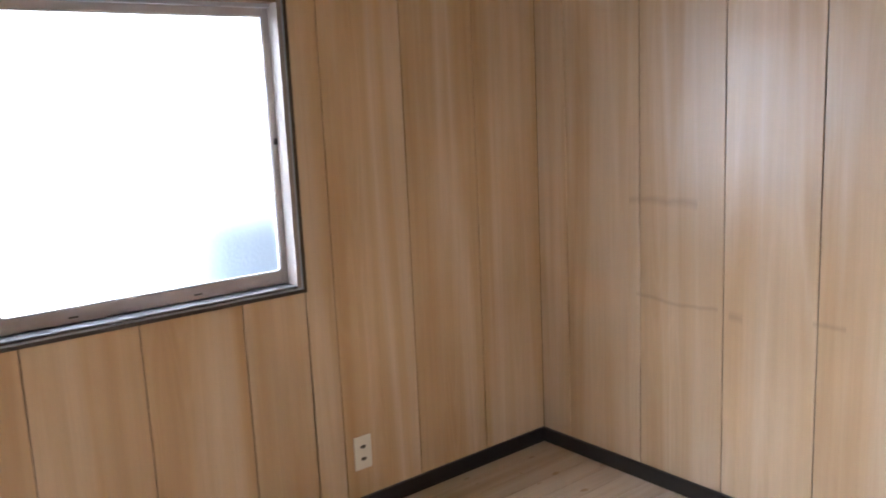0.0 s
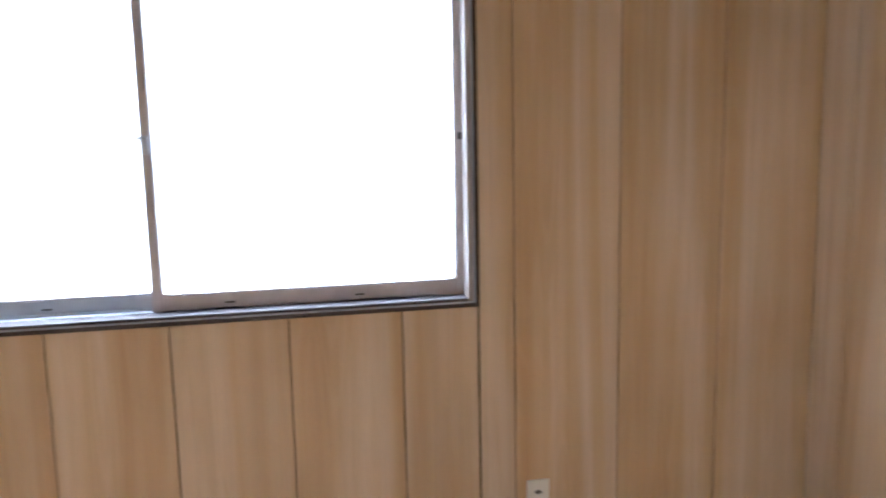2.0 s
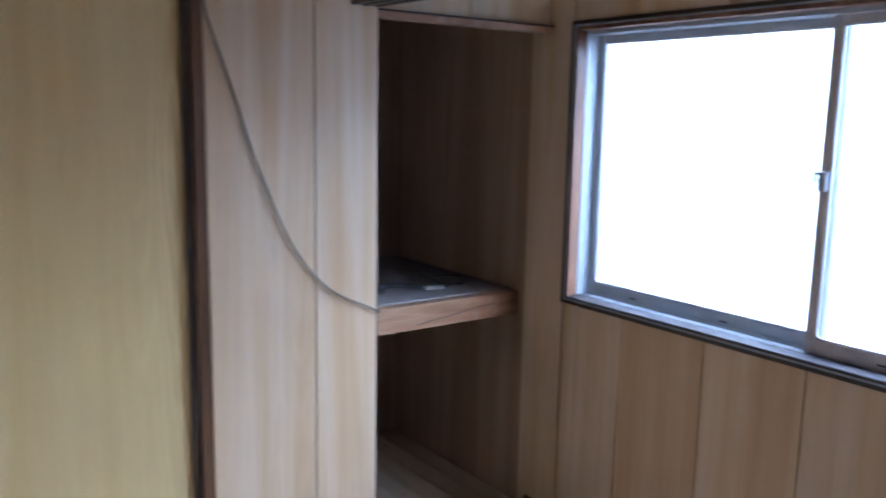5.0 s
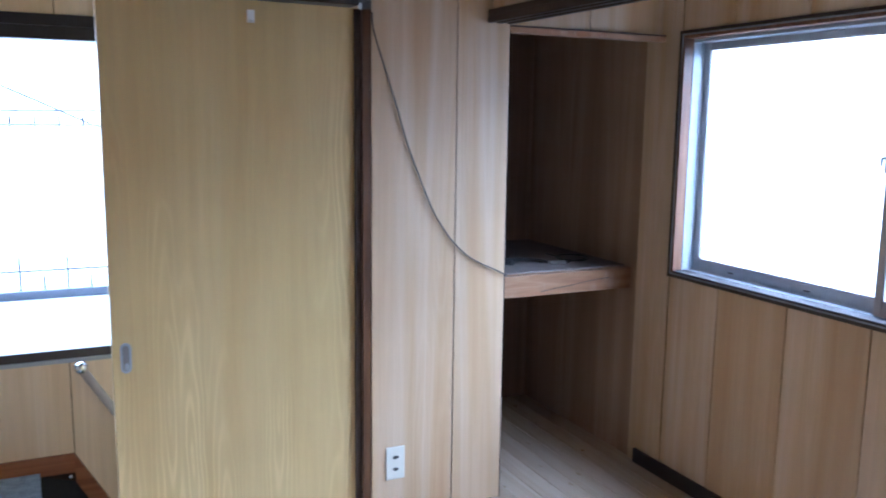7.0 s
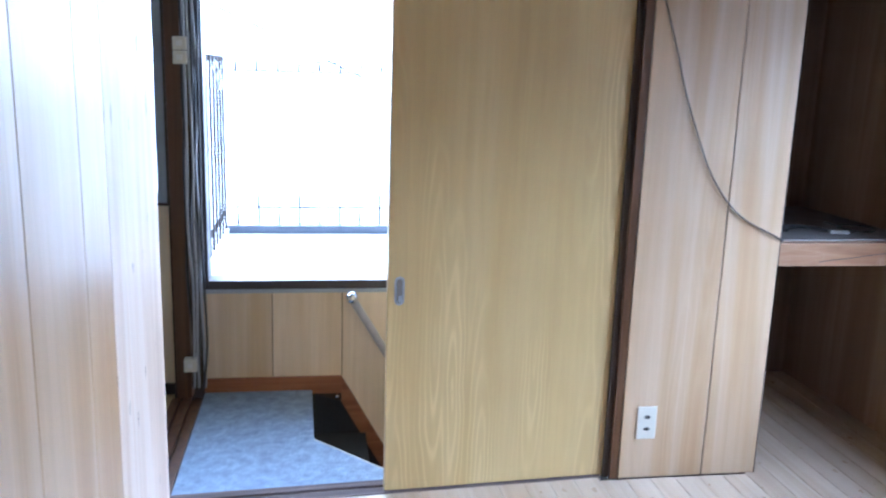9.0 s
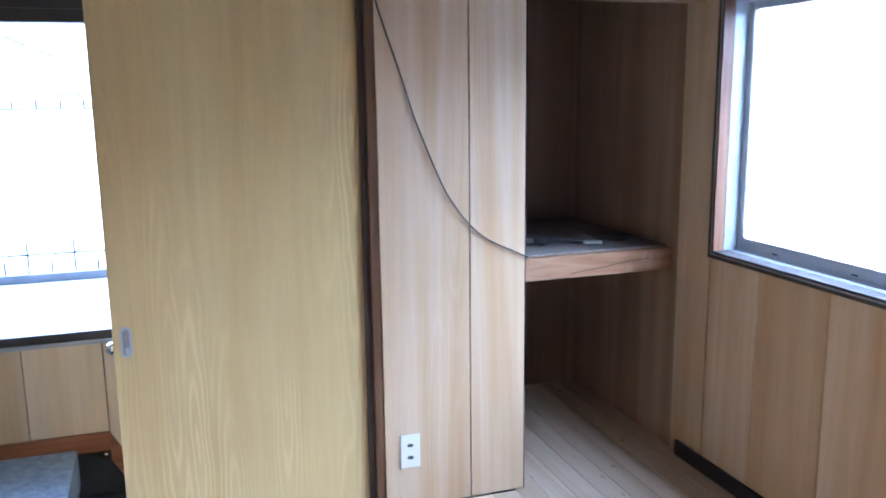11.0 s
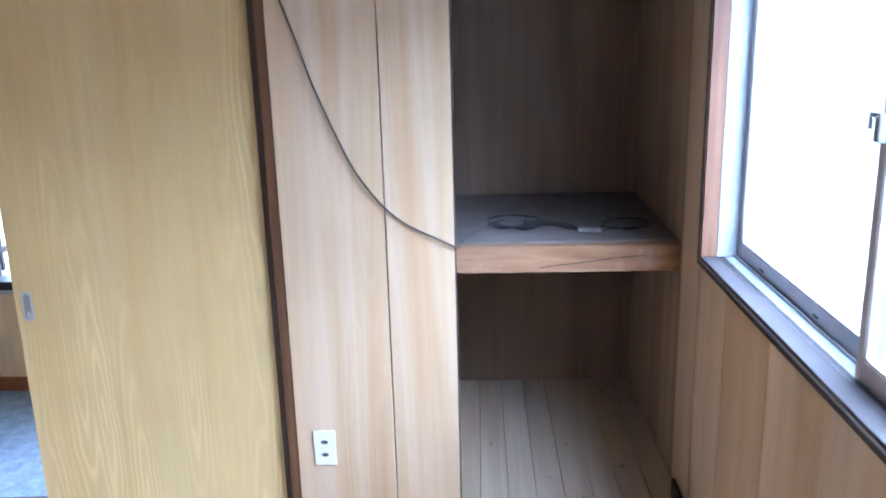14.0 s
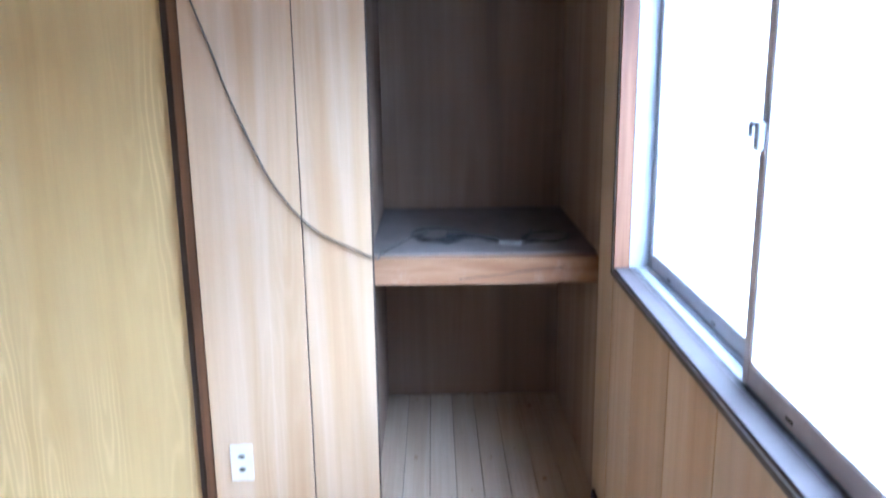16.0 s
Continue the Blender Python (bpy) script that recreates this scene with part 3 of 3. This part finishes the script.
# a flat loop, a thick twisted run to the plug, and a second loop beyond it
tangle([(-0.50, -0.53, 0), (-0.43, -0.565, 0), (-0.37, -0.55, 0.003), (-0.36, -0.50, 0.006), (-0.33, -0.47, 0.004), (-0.37, -0.43, 0), (-0.45, -0.40, 0), (-0.52, -0.41, 0), (-0.56, -0.46, 0), (-0.57, -0.53, 0), (-0.53, -0.575, 0), (-0.46, -0.58, 0), (-0.40, -0.545, 0.004), (-0.33, -0.49, 0.009)], 0.0034)
tangle([(-0.34, -0.50, 0.008), (-0.36, -0.46, 0.010), (-0.385, -0.42, 0.008), (-0.37, -0.37, 0.010), (-0.345, -0.325, 0.006), (-0.33, -0.295, 0.004)], 0.0055)
tangle([(-0.40, -0.455, 0.010), (-0.41, -0.41, 0.012), (-0.385, -0.36, 0.012), (-0.36, -0.32, 0.010), (-0.34, -0.29, 0.005)], 0.0045)
tangle([(-0.31, -0.205, 0.004), (-0.36, -0.18, 0.002), (-0.33, -0.12, 0), (-0.37, -0.06, 0), (-0.45, -0.045, 0), (-0.50, -0.08, 0), (-0.49, -0.14, 0), (-0.43, -0.19, 0.004), (-0.35, -0.22, 0.010), (-0.32, -0.20, 0.012)], 0.0030)
tangle([(-0.33, -0.22, 0.006), (-0.38, -0.20, 0.008), (-0.46, -0.17, 0.003), (-0.55, -0.165, 0)], 0.0034)
tangle([(-0.30, -0.20, 0.008), (-0.33, -0.15, 0.004), (-0.36, -0.09, 0), (-0.41, -0.05, 0.004), (-0.47, -0.06, 0.004)], 0.0028)
bm = bmesh.new()
box(bm, -0.011, 0.011, -0.037, 0.037, 0, 0.014, 0.004)
plug = part("plug", bm, plug_grey, pile, "white plastic plug")
plug.matrix_local = pose(-0.318, -0.255, 0.8195, 0, 0, -10)
bm = bmesh.new()
box(bm, -0.012, 0.012, -0.016, 0.016, 0.0, 0.022, 0.004)
for dy in (-0.006, 0.006):
    box(bm, -0.002, 0.002, dy - 0.001, dy + 0.001, 0.0215, 0.036)
tap = part("connector", bm, cable_black, pile, "black connector with two prongs")
tap.location = (-0.40, -0.452, 0.8195)

# ---- baseboards ----
bm = bmesh.new()
box(bm, -0.066, ROOM_E - 0.012, -0.012, 0.0, 0.0, 0.060, 0.002)
setting("baseboard", bm, black_base, None, "black baseboard along the window wall")
bm = bmesh.new()
box(bm, ROOM_E - 0.012, ROOM_E, ROOM_S, -0.0005, 0.0, 0.060, 0.002)
setting("baseboard", bm, black_base, None, "black baseboard along the side wall")

# ---- landing: floor, walls, window ----
LEDGE = 0.46
bm = bmesh.new()
edge = [(HALL_W, -2.268), (-0.411, -2.258), (-0.072, -1.945), (-0.026, -2.722), (HALL_W, -2.722)]
top = [bm.verts.new((x, y, 0.0)) for x, y in edge]
low = [bm.verts.new((x, y, -0.16)) for x, y in edge]
bm.faces.new(top[::-1]), bm.faces.new(low)
for k in range(5):
    bm.faces.new((top[k], top[(k + 1) % 5], low[(k + 1) % 5], low[k]))
bmesh.ops.recalc_face_normals(bm, faces=bm.faces)
landing = setting("floor_landing", bm, carpet, label="grey-blue needle felt carpet on the stair landing")
bm = bmesh.new()
rod(bm, (-0.411, -2.256, -0.001), (-0.073, -1.944, -0.001), 0.0028, 8)
setting("trim", bm, cream, None, "pale nosing strip along the stair edge")

stairs = thing("staircase", "steep dark felt-covered stairs leading down", "stairs", None, "", "structure")
for k in range(8):
    z, y = -0.20 * (k + 1), -2.262 + 0.17 * k
    boxed("tread", (HALL_W + 0.032, -0.30 + 0.17 * min(k, 1), y + (0.004 if k else 0.002), y + 0.23, z - 0.20, z), stair_dark, stairs, "", 0.004)
bm = bmesh.new()
box(bm, -0.128, -0.095, -2.262, -0.80, -1.9, -0.052)
setting("wall_stairwell_east", bm, stair_dark)
bm = bmesh.new()
box(bm, HALL_W, -0.13, -0.80, -0.765, -1.9, TOP)
setting("wall_stairwell_north", bm, hall_ply)
bm = bmesh.new()
box(bm, HALL_W - 0.1, -0.095, -2.33, -0.70, -1.95, -1.90)
setting("floor_stairwell", bm, stair_dark)
bm = bmesh.new()
box(bm, -0.128, -0.0915, POST + 0.002, -0.80, -0.05, TOP)
setting("wall_stairwell_side", bm, plaster)

HY0, HY1, HZ0, HZ1 = -2.738, -1.0, 0.452, 1.785       # landing window, outer frame
NY0, NY1, NZ0, NZ1 = -4.1, -2.838, 0.813, 1.76        # window of the next room
bm = bmesh.new()
box(bm, HALL_W - 0.10, HALL_W - 0.007, HY0, -0.764, -1.9, HZ0)
box(bm, HALL_W - 0.10, HALL_W - 0.007, HY0, -0.764, HZ1, TOP)
box(bm, HALL_W - 0.10, HALL_W - 0.007, HY1, -0.764, HZ0, HZ1)
box(bm, HALL_W - 0.10, HALL_W - 0.007, NY1, HY0, -0.1, TOP)
box(bm, HALL_W - 0.10, HALL_W - 0.007, -4.6, NY1, -0.1, NZ0)
box(bm, HALL_W - 0.10, HALL_W - 0.007, -4.6, NY1, NZ1, TOP)
box(bm, HALL_W - 0.10, HALL_W - 0.007, -4.6, NY0, NZ0, NZ1)
wall_hall = setting("wall_landing_west", bm, groove_dark, label="light wood-print panelled wall under the landing window")


def frame_x(bm, y0, y1, z0, z1, w, x0, x1, bevel=0.0):
    box(bm, x0, x1, y0, y0 + w, z0, z1, bevel)
    box(bm, x0, x1, y1 - w, y1, z0, z1, bevel)
    box(bm, x0, x1, y0 + w, y1 - w, z0, z0 + w, bevel)
    box(bm, x0, x1, y0 + w, y1 - w, z1 - w, z1, bevel)


window2 = thing("window_2", "landing window slid open in a dark bronze frame", "window", None, "", "structure")
bm = bmesh.new()
frame_x(bm, HY0, HY1, HZ0, HZ1, 0.042, HALL_W - 0.105, HALL_W + 0.004, 0.003)
box(bm, HALL_W - 0.100, HALL_W + 0.002, HY0 + 0.042, HY1 - 0.042, 1.692, HZ1 - 0.043, 0.003)
part("window_frame", bm, bronze, window2, "dark bronze aluminium frame")
bm = bmesh.new()
box(bm, HALL_W + 0.003, HALL_W + 0.016, HY0, HY1, HZ0 - 0.010, HZ0 + 0.006, 0.002)
part("window_sill", bm, aluminium, window2, "thin grey sill edge")
bm = bmesh.new()
frame_x(bm, -1.76, -0.99, HZ0 + 0.043, 1.691, 0.035, HALL_W - 0.06, HALL_W - 0.035, 0.002)
slid = part("sash", bm, bronze, window2, "dark sash slid aside")
bm = bmesh.new()
box(bm, HALL_W - 0.050, HALL_W - 0.046, -1.726, -1.024, HZ0 + 0.077, 1.658)
pane = part("pane", bm, frosted, slid, "frosted glass pane")
pane.visible_shadow = False

window3 = thing("window_3", "grey aluminium window of the next room in a dark casing", "window", None, "", "structure")
bm = bmesh.new()
frame_x(bm, NY0, NY1, NZ0, NZ1, 0.012, HALL_W - 0.02, HALL_W + 0.010, 0.002)
part("casing_edge", bm, brown_rail, window3)
bm = bmesh.new()
frame_x(bm, NY0 + 0.012, NY1 - 0.012, NZ0 + 0.012, NZ1 - 0.012, 0.038, HALL_W - 0.07, HALL_W - 0.004, 0.002)
part("window_frame", bm, aluminium, window3, "grey aluminium frame")
bm = bmesh.new()
box(bm, HALL_W - 0.044, HALL_W - 0.040, NY0 + 0.048, NY1 - 0.048, NZ0 + 0.048, NZ1 - 0.048)
pane = part("pane", bm, frosted, window3, "frosted glass pane")
pane.visible_shadow = False

# skirting that turns down along the stairs
bm = bmesh.new()
box(bm, HALL_W, HALL_W + 0.014, -2.722, -2.138, -0.018, 0.062, 0.002)
setting("skirting", bm, skirt_wood, None, "reddish brown skirting board above the carpet")
bm = bmesh.new()
pts = [(-2.139, 0.061), (-1.25, -1.50), (-1.25, -1.62), (-2.139, -0.06)]
a = [bm.verts.new((HALL_W + 0.014, y, z)) for y, z in pts]
b = [bm.verts.new((HALL_W, y, z)) for y, z in pts]
bm.faces.new(a), bm.faces.new(b[::-1])
for k in range(4):
    bm.faces.new((a[k], b[k], b[(k + 1) % 4], a[(k + 1) % 4]))
bmesh.ops.recalc_face_normals(bm, faces=bm.faces)
setting("skirting", bm, skirt_wood, None, "reddish brown skirting running down the stairs")
bm = bmesh.new()
pts = [(-2.267, -0.020), (-2.138, -0.062), (-1.25, -1.622), (-1.25, -1.89), (-2.267, -1.89)]
a = [bm.verts.new((HALL_W + 0.006, y, z)) for y, z in pts]
b = [bm.verts.new((HALL_W, y, z)) for y, z in pts]
bm.faces.new(a), bm.faces.new(b[::-1])
for k in range(5):
    bm.faces.new((a[k], b[k], b[(k + 1) % 5], a[(k + 1) % 5]))
bmesh.ops.recalc_face_normals(bm, faces=bm.faces)
setting("wall_stairwell_west", bm, stair_dark, None, "black felt on the wall below the stair skirting")
bm = bmesh.new()
bmesh.ops.create_icosphere(bm, subdivisions=2, radius=0.009, matrix=Matrix.Translation((HALL_W + 0.022, -2.158, -0.030)))
tagged(part("screw_cap", bm, chrome, None, "", True), "small round metal cap on the skirting", "cap")

handrail = thing("handrail", "grey wooden stair handrail with a round chrome end cap", "handrail")
bm = bmesh.new()
rod(bm, (HALL_W + 0.055, -2.098, 0.425), (HALL_W + 0.055, -1.40, -0.72), 0.017, 16)
part("rail", bm, rail_wood, handrail, "grey-brown round rail", True)
bm = bmesh.new()
bmesh.ops.create_uvsphere(bm, u_segments=20, v_segments=12, radius=0.027, matrix=Matrix.Translation((HALL_W + 0.055, -2.098, 0.427)))
part("end_cap", bm, chrome, handrail, "chrome ball end cap", True)
for s in (0.06, 0.6):
    bm = bmesh.new()
    y, z = -2.098 + 0.698 * s, 0.425 - 1.135 * s
    rod(bm, (HALL_W, y, z - 0.03), (HALL_W + 0.055, y, z - 0.012), 0.007)
    part("bracket", bm, chrome, handrail)

# doorway to the next room
doorway = thing("door_2", "brown doorway to the next room with a worn grooved threshold", "door frame", None, "", "structure")
boxed("post", (HALL_W, HALL_W + 0.075, -2.828, -2.768, 0, TOP), brown_frame, doorway, "brown stained post", 0.004)
bm = bmesh.new()
box(bm, HALL_W + 0.076, -0.052, -2.850, -2.726, -0.06, -0.010)
for y0, y1 in ((-2.850, -2.815), (-2.803, -2.770), (-2.758, -2.726)):
    box(bm, HALL_W + 0.076, -0.052, y0, y1, -0.0105, 0.004, 0.002)
part("threshold", bm, brown_frame, doorway, "worn grooved wooden threshold")
boxed("head_rail", (HALL_W + 0.076, -0.052, -2.845, -2.735, DOOR_TOP, DOOR_TOP + 0.04), brown_rail, doorway)
boxed("transom_wall", (HALL_W + 0.002, -0.052, -2.815, -2.765, DOOR_TOP + 0.04, TOP), plaster, doorway)

bm = bmesh.new()
box(bm, HALL_W, ROOM_E + 0.1, -4.6, -2.851, -0.10, -0.004)
setting("floor_next_room", bm, tatami, None, "yellow straw mat floor of the next room")
bm = bmesh.new()
box(bm, HALL_W, HALL_W + 0.012, -4.5, -2.846, -0.004, 0.045, 0.002)
setting("baseboard", bm, black_base, None, "dark baseboard of the next room")
bm = bmesh.new()
box(bm, HALL_W - 0.1, ROOM_E + 0.12, -4.7, -4.6, -0.1, TOP)
setting("wall_next_room_south", bm, plaster)
bm = bmesh.new()
box(bm, ROOM_E + 0.02, ROOM_E + 0.12, -4.6, ROOM_S - 0.101, -0.1, TOP)
setting("wall_next_room_east", bm, plaster)

# cable bundle, switches on the post
bundle = thing("cable_bundle", "thick bundle of dark cables running down the doorway post", "cable")
rng = random.Random(4)
for k in range(9):
    x, y = HALL_W + 0.085 + 0.012 * (k % 3), -2.762 + 0.0072 * k
    pts = [(x + rng.uniform(-0.006, 0.006), y + rng.uniform(-0.010, 0.010), z) for z in (2.2, 1.9, 1.6, 1.3, 1.0, 0.75, 0.5, 0.25, 0.06)]
    cord("wire", pts, 0.0052, cable_pale if k in (2, 5, 7) else (cable_black if k in (1, 6) else cable_navy), bundle)


def switch(z, tall, label):
    s = thing("switch_box", label, "switch", pose(HALL_W + 0.078, -2.768, z), "switches on the post")
    bm = bmesh.new()
    box(bm, 0, 0.045, -0.022, 0.030, 0, tall, 0.004)
    part("housing", bm, cream, s)
    bm = bmesh.new()
    box(bm, 0.045, 0.049, -0.008, 0.014, tall * 0.3, tall * 0.7, 0.002)
    part("rocker", bm, white_plastic, s, "white rocker")
    return s


switch(1.435, 0.050, "small cream surface switch on the brown post")
switch(1.382, 0.050, "small cream surface switch on the brown post")
switch(0.135, 0.055, "small cream junction box low on the brown post")

# ---- outside the landing window ----
platform = thing("balcony", "pale sheet-covered window balcony with a grey-blue kerb", "balcony")
boxed("deck", (-2.20, HALL_W - 0.106, -2.81, -0.6, 0.36, LEDGE), white_sheet, platform, "pale sheet deck", 0.004)
boxed("kerb", (-2.20, -2.13, -2.75, -0.6, LEDGE, LEDGE + 0.045), kerb_blue, platform, "grey-blue kerb", 0.004)
boxed("side_kerb", (-2.128, HALL_W - 0.11, -2.80, -2.728, LEDGE, LEDGE + 0.03), white_sheet, platform, "", 0.004)
boxed("support", (-2.15, -2.05, -1.2, -1.1, -3.0, 0.36), kerb_blue, platform)
boxed("support", (-2.15, -2.05, -2.7, -2.6, -3.0, 0.36), kerb_blue, platform)

railing = thing("balcony_railing", "thin metal railing of the window balcony, whitened for the sky's glare", "railing")
boxed("top_rail", (-2.184, -2.162, -2.75, -0.6, 1.352, 1.366), glare_white, railing, "", 0.003)
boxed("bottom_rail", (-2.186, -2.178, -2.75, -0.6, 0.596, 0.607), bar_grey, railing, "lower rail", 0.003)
# bars whitened as if lost in glare; added dark feet show where it ends
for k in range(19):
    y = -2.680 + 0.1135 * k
    boxed("bar", (-2.177, -2.169, y - 0.004, y + 0.004, LEDGE + 0.045, 1.372), glare_white, railing)
    boxed("foot_sleeve", (-2.179, -2.167, y - 0.006, y + 0.006, LEDGE + 0.045, LEDGE + (0.22 if k % 2 else 0.11)), bar_grey, railing, "dark grey bar foot below the painted glare", 0.001)
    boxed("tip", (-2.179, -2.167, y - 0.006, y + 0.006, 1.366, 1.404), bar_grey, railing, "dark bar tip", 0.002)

screen = thing("slatted_screen", "dark brown upright slat screen at the balcony's end", "screen")
for z in (0.56, 1.40):
    boxed("rail", (-2.12, HALL_W - 0.12, -2.756, -2.7485, z, z + 0.03), slat_brown, screen)
for k in range(8):
    x = -2.115 + 0.140 * k
    boxed("slat", (x, x + 0.022, -2.748, -2.737, LEDGE + 0.031, 1.43), slat_brown, screen, "", 0.001)

loop = thing("white_wire", "loose white wire hanging on the slat screen", "wire")
cord("strand", [(-1.70, -2.742, 1.42), (-1.74, -2.725, 1.36), (-1.72, -2.71, 1.30), (-1.64, -2.71, 1.27), (-1.60, -2.72, 1.33), (-1.58, -2.742, 1.40)], 0.005, white_plastic, loop)

overhead = thing("overhead_wire", "thin dark overhead wires outside the landing window", "wire")
cord("strand", [(-9.02, -7.0, 3.6), (-8.0, -4.6, 2.57), (-8.0, -2.58, 1.69), (-8.0, -1.44, 1.18), (-8.0, 0.4, 0.50), (-9.02, 3.0, -0.3)], 0.011, bar_grey, overhead)
cord("strand", [(-9.02, -9.0, 1.5), (-7.9, -6.0, 1.46), (-7.9, -3.1, 1.44), (-7.9, -1.6, 1.45), (-7.9, 1.5, 1.50), (-9.02, 4.5, 1.6)], 0.009, bar_grey, overhead)

# bright overcast distance beyond the balcony
haze, ht, hn, hl, hp = nodes_of("bright_distance")
hp.inputs["Base Color"].default_value = (0.8, 0.8, 0.8, 1)
hp.inputs["Emission Color"].default_value = (0.95, 0.97, 1.0, 1)
hp.inputs["Emission Strength"].default_value = 3.6
bm = bmesh.new()
box(bm, -9.2, -9.0, -16.0, 12.0, -3.0, 9.0)
setting("backdrop", bm, haze, None, "plain bright overcast distance")
bm = bmesh.new()
box(bm, -14.0, 16.0, 9.0, 9.2, -3.0, 12.0)
setting("backdrop", bm, haze, None, "plain bright overcast distance")

# neighbouring house dimly seen through the frosted pane, and ground outside
neighbour = thing("house", "grey-blue neighbouring house wall outside the window", "house")
boxed("wall", (2.30, 5.2, 1.9, 4.2, -3.0, 0.80), house_wall, neighbour)
boxed("coping", (2.25, 5.25, 1.85, 4.25, 0.80, 0.86), house_wall, neighbour, "", 0.01)
bm = bmesh.new()
box(bm, -300, 300, -300, 300, -3.1, -3.0)
setting("ground", bm, ground_soil, None, "grey ground below")

# ---- wall panels and floorboards ----
def panels(wall, cuts, z0, z1, along, face, material, depth=0.007, name="panel"):
    """Upright panels between the cuts. along: 'x' or 'y'; face: the coordinate of the panels' middle plane."""
    for a, b in zip(cuts, cuts[1:]):
        w = abs(b - a) - GAP
        size = (w, depth, z1 - z0) if along == "x" else (depth, w, z1 - z0)
        mid = (a + b) / 2
        piece(name, size, (mid, face, z0) if along == "x" else (face, mid, z0), material, wall)


cuts_n = [0.037 + 0.3143 * k for k in range(6)]
panels(wall_north, [-0.117, WX0 + 0.004], 0.0, TOP, "x", 0.0035, panel_ply)
panels(wall_north, [WX0 + 0.008, *cuts_n[1:], WX1 - 0.004], 0.0, WZ0 + 0.006, "x", 0.0035, panel_ply)
panels(wall_north, [WX0 + 0.008, *cuts_n[1:], WX1 - 0.004], WZ1 - 0.006, TOP, "x", 0.0035, panel_ply)
panels(wall_north, [WX1 - 0.002, 1.936, 2.255, 2.576, ROOM_E + 0.004], 0.0, TOP, "x", 0.0035, panel_ply)
panels(wall_east, [0.0, -0.150, -0.495, -0.830, -1.145, -1.455, -1.77, -2.085, -2.40, ROOM_S], 0.0, TOP, "y", ROOM_E + 0.0035, panel_east)
panels(wall_south, [0.595, 0.81, 1.155, 1.47, 1.78, 2.09, 2.40, 2.71, ROOM_E], 0.0, TOP, "x", ROOM_S - 0.0035, panel_ply)
panels(wall_south, [0.0, 0.595], 0.0, TOP, "x", ROOM_S - 0.0035, pine_upright)
panels(wall_west, [POST, -0.891, SIDE], 0.003, TOP, "y", -0.0035, panel_ply)
panels(wall_west, [ROOM_S, -2.40, -2.09, -1.78, -1.47, POST], DOOR_TOP + 0.031, TOP, "y", -0.0035, panel_ply)
panels(wall_west, [SIDE, -0.34, -0.002], 1.745, TOP, "y", -0.0265, panel_ply)
panels(wall_hall, [-2.722, -2.436, -2.138], -0.02, HZ0 - 0.012, "y", HALL_W - 0.0035, hall_ply)
panels(wall_hall, [-2.138, -1.83, -1.52, -1.21, -0.90, -0.766], -1.88, HZ0 - 0.012, "y", HALL_W - 0.0035, hall_ply)
panels(wall_hall, [-2.722, -2.43, -2.12, -1.81, -1.50, -1.19, -0.88, -0.766], HZ1, TOP, "y", HALL_W - 0.0035, hall_ply)
panels(wall_hall, [-4.5, -4.1, -3.7, -3.3, -2.846], 0.0, NZ0 - 0.002, "y", HALL_W - 0.0035, hall_ply)

rng = random.Random(11)
row, y = 0, -2.685
while y < 0.06:
    start = BACK + 0.002 if y > SIDE - 0.06 else (0.002 if y > POST - 0.03 else -0.034 + 0.063 * (POST - y))
    joint = (0.9, 1.75, 1.2, 2.2)[row % 4] + rng.uniform(-0.1, 0.1)
    for a, b in ((start, joint), (joint, ROOM_E)):
        piece("floorboard", (round(b - a, 2) - 0.002, 0.0896, 0.012), ((a + b) / 2, y, -0.012), pine_floor, floor, 0.0012)
    row, y = row + 1, y + 0.0915
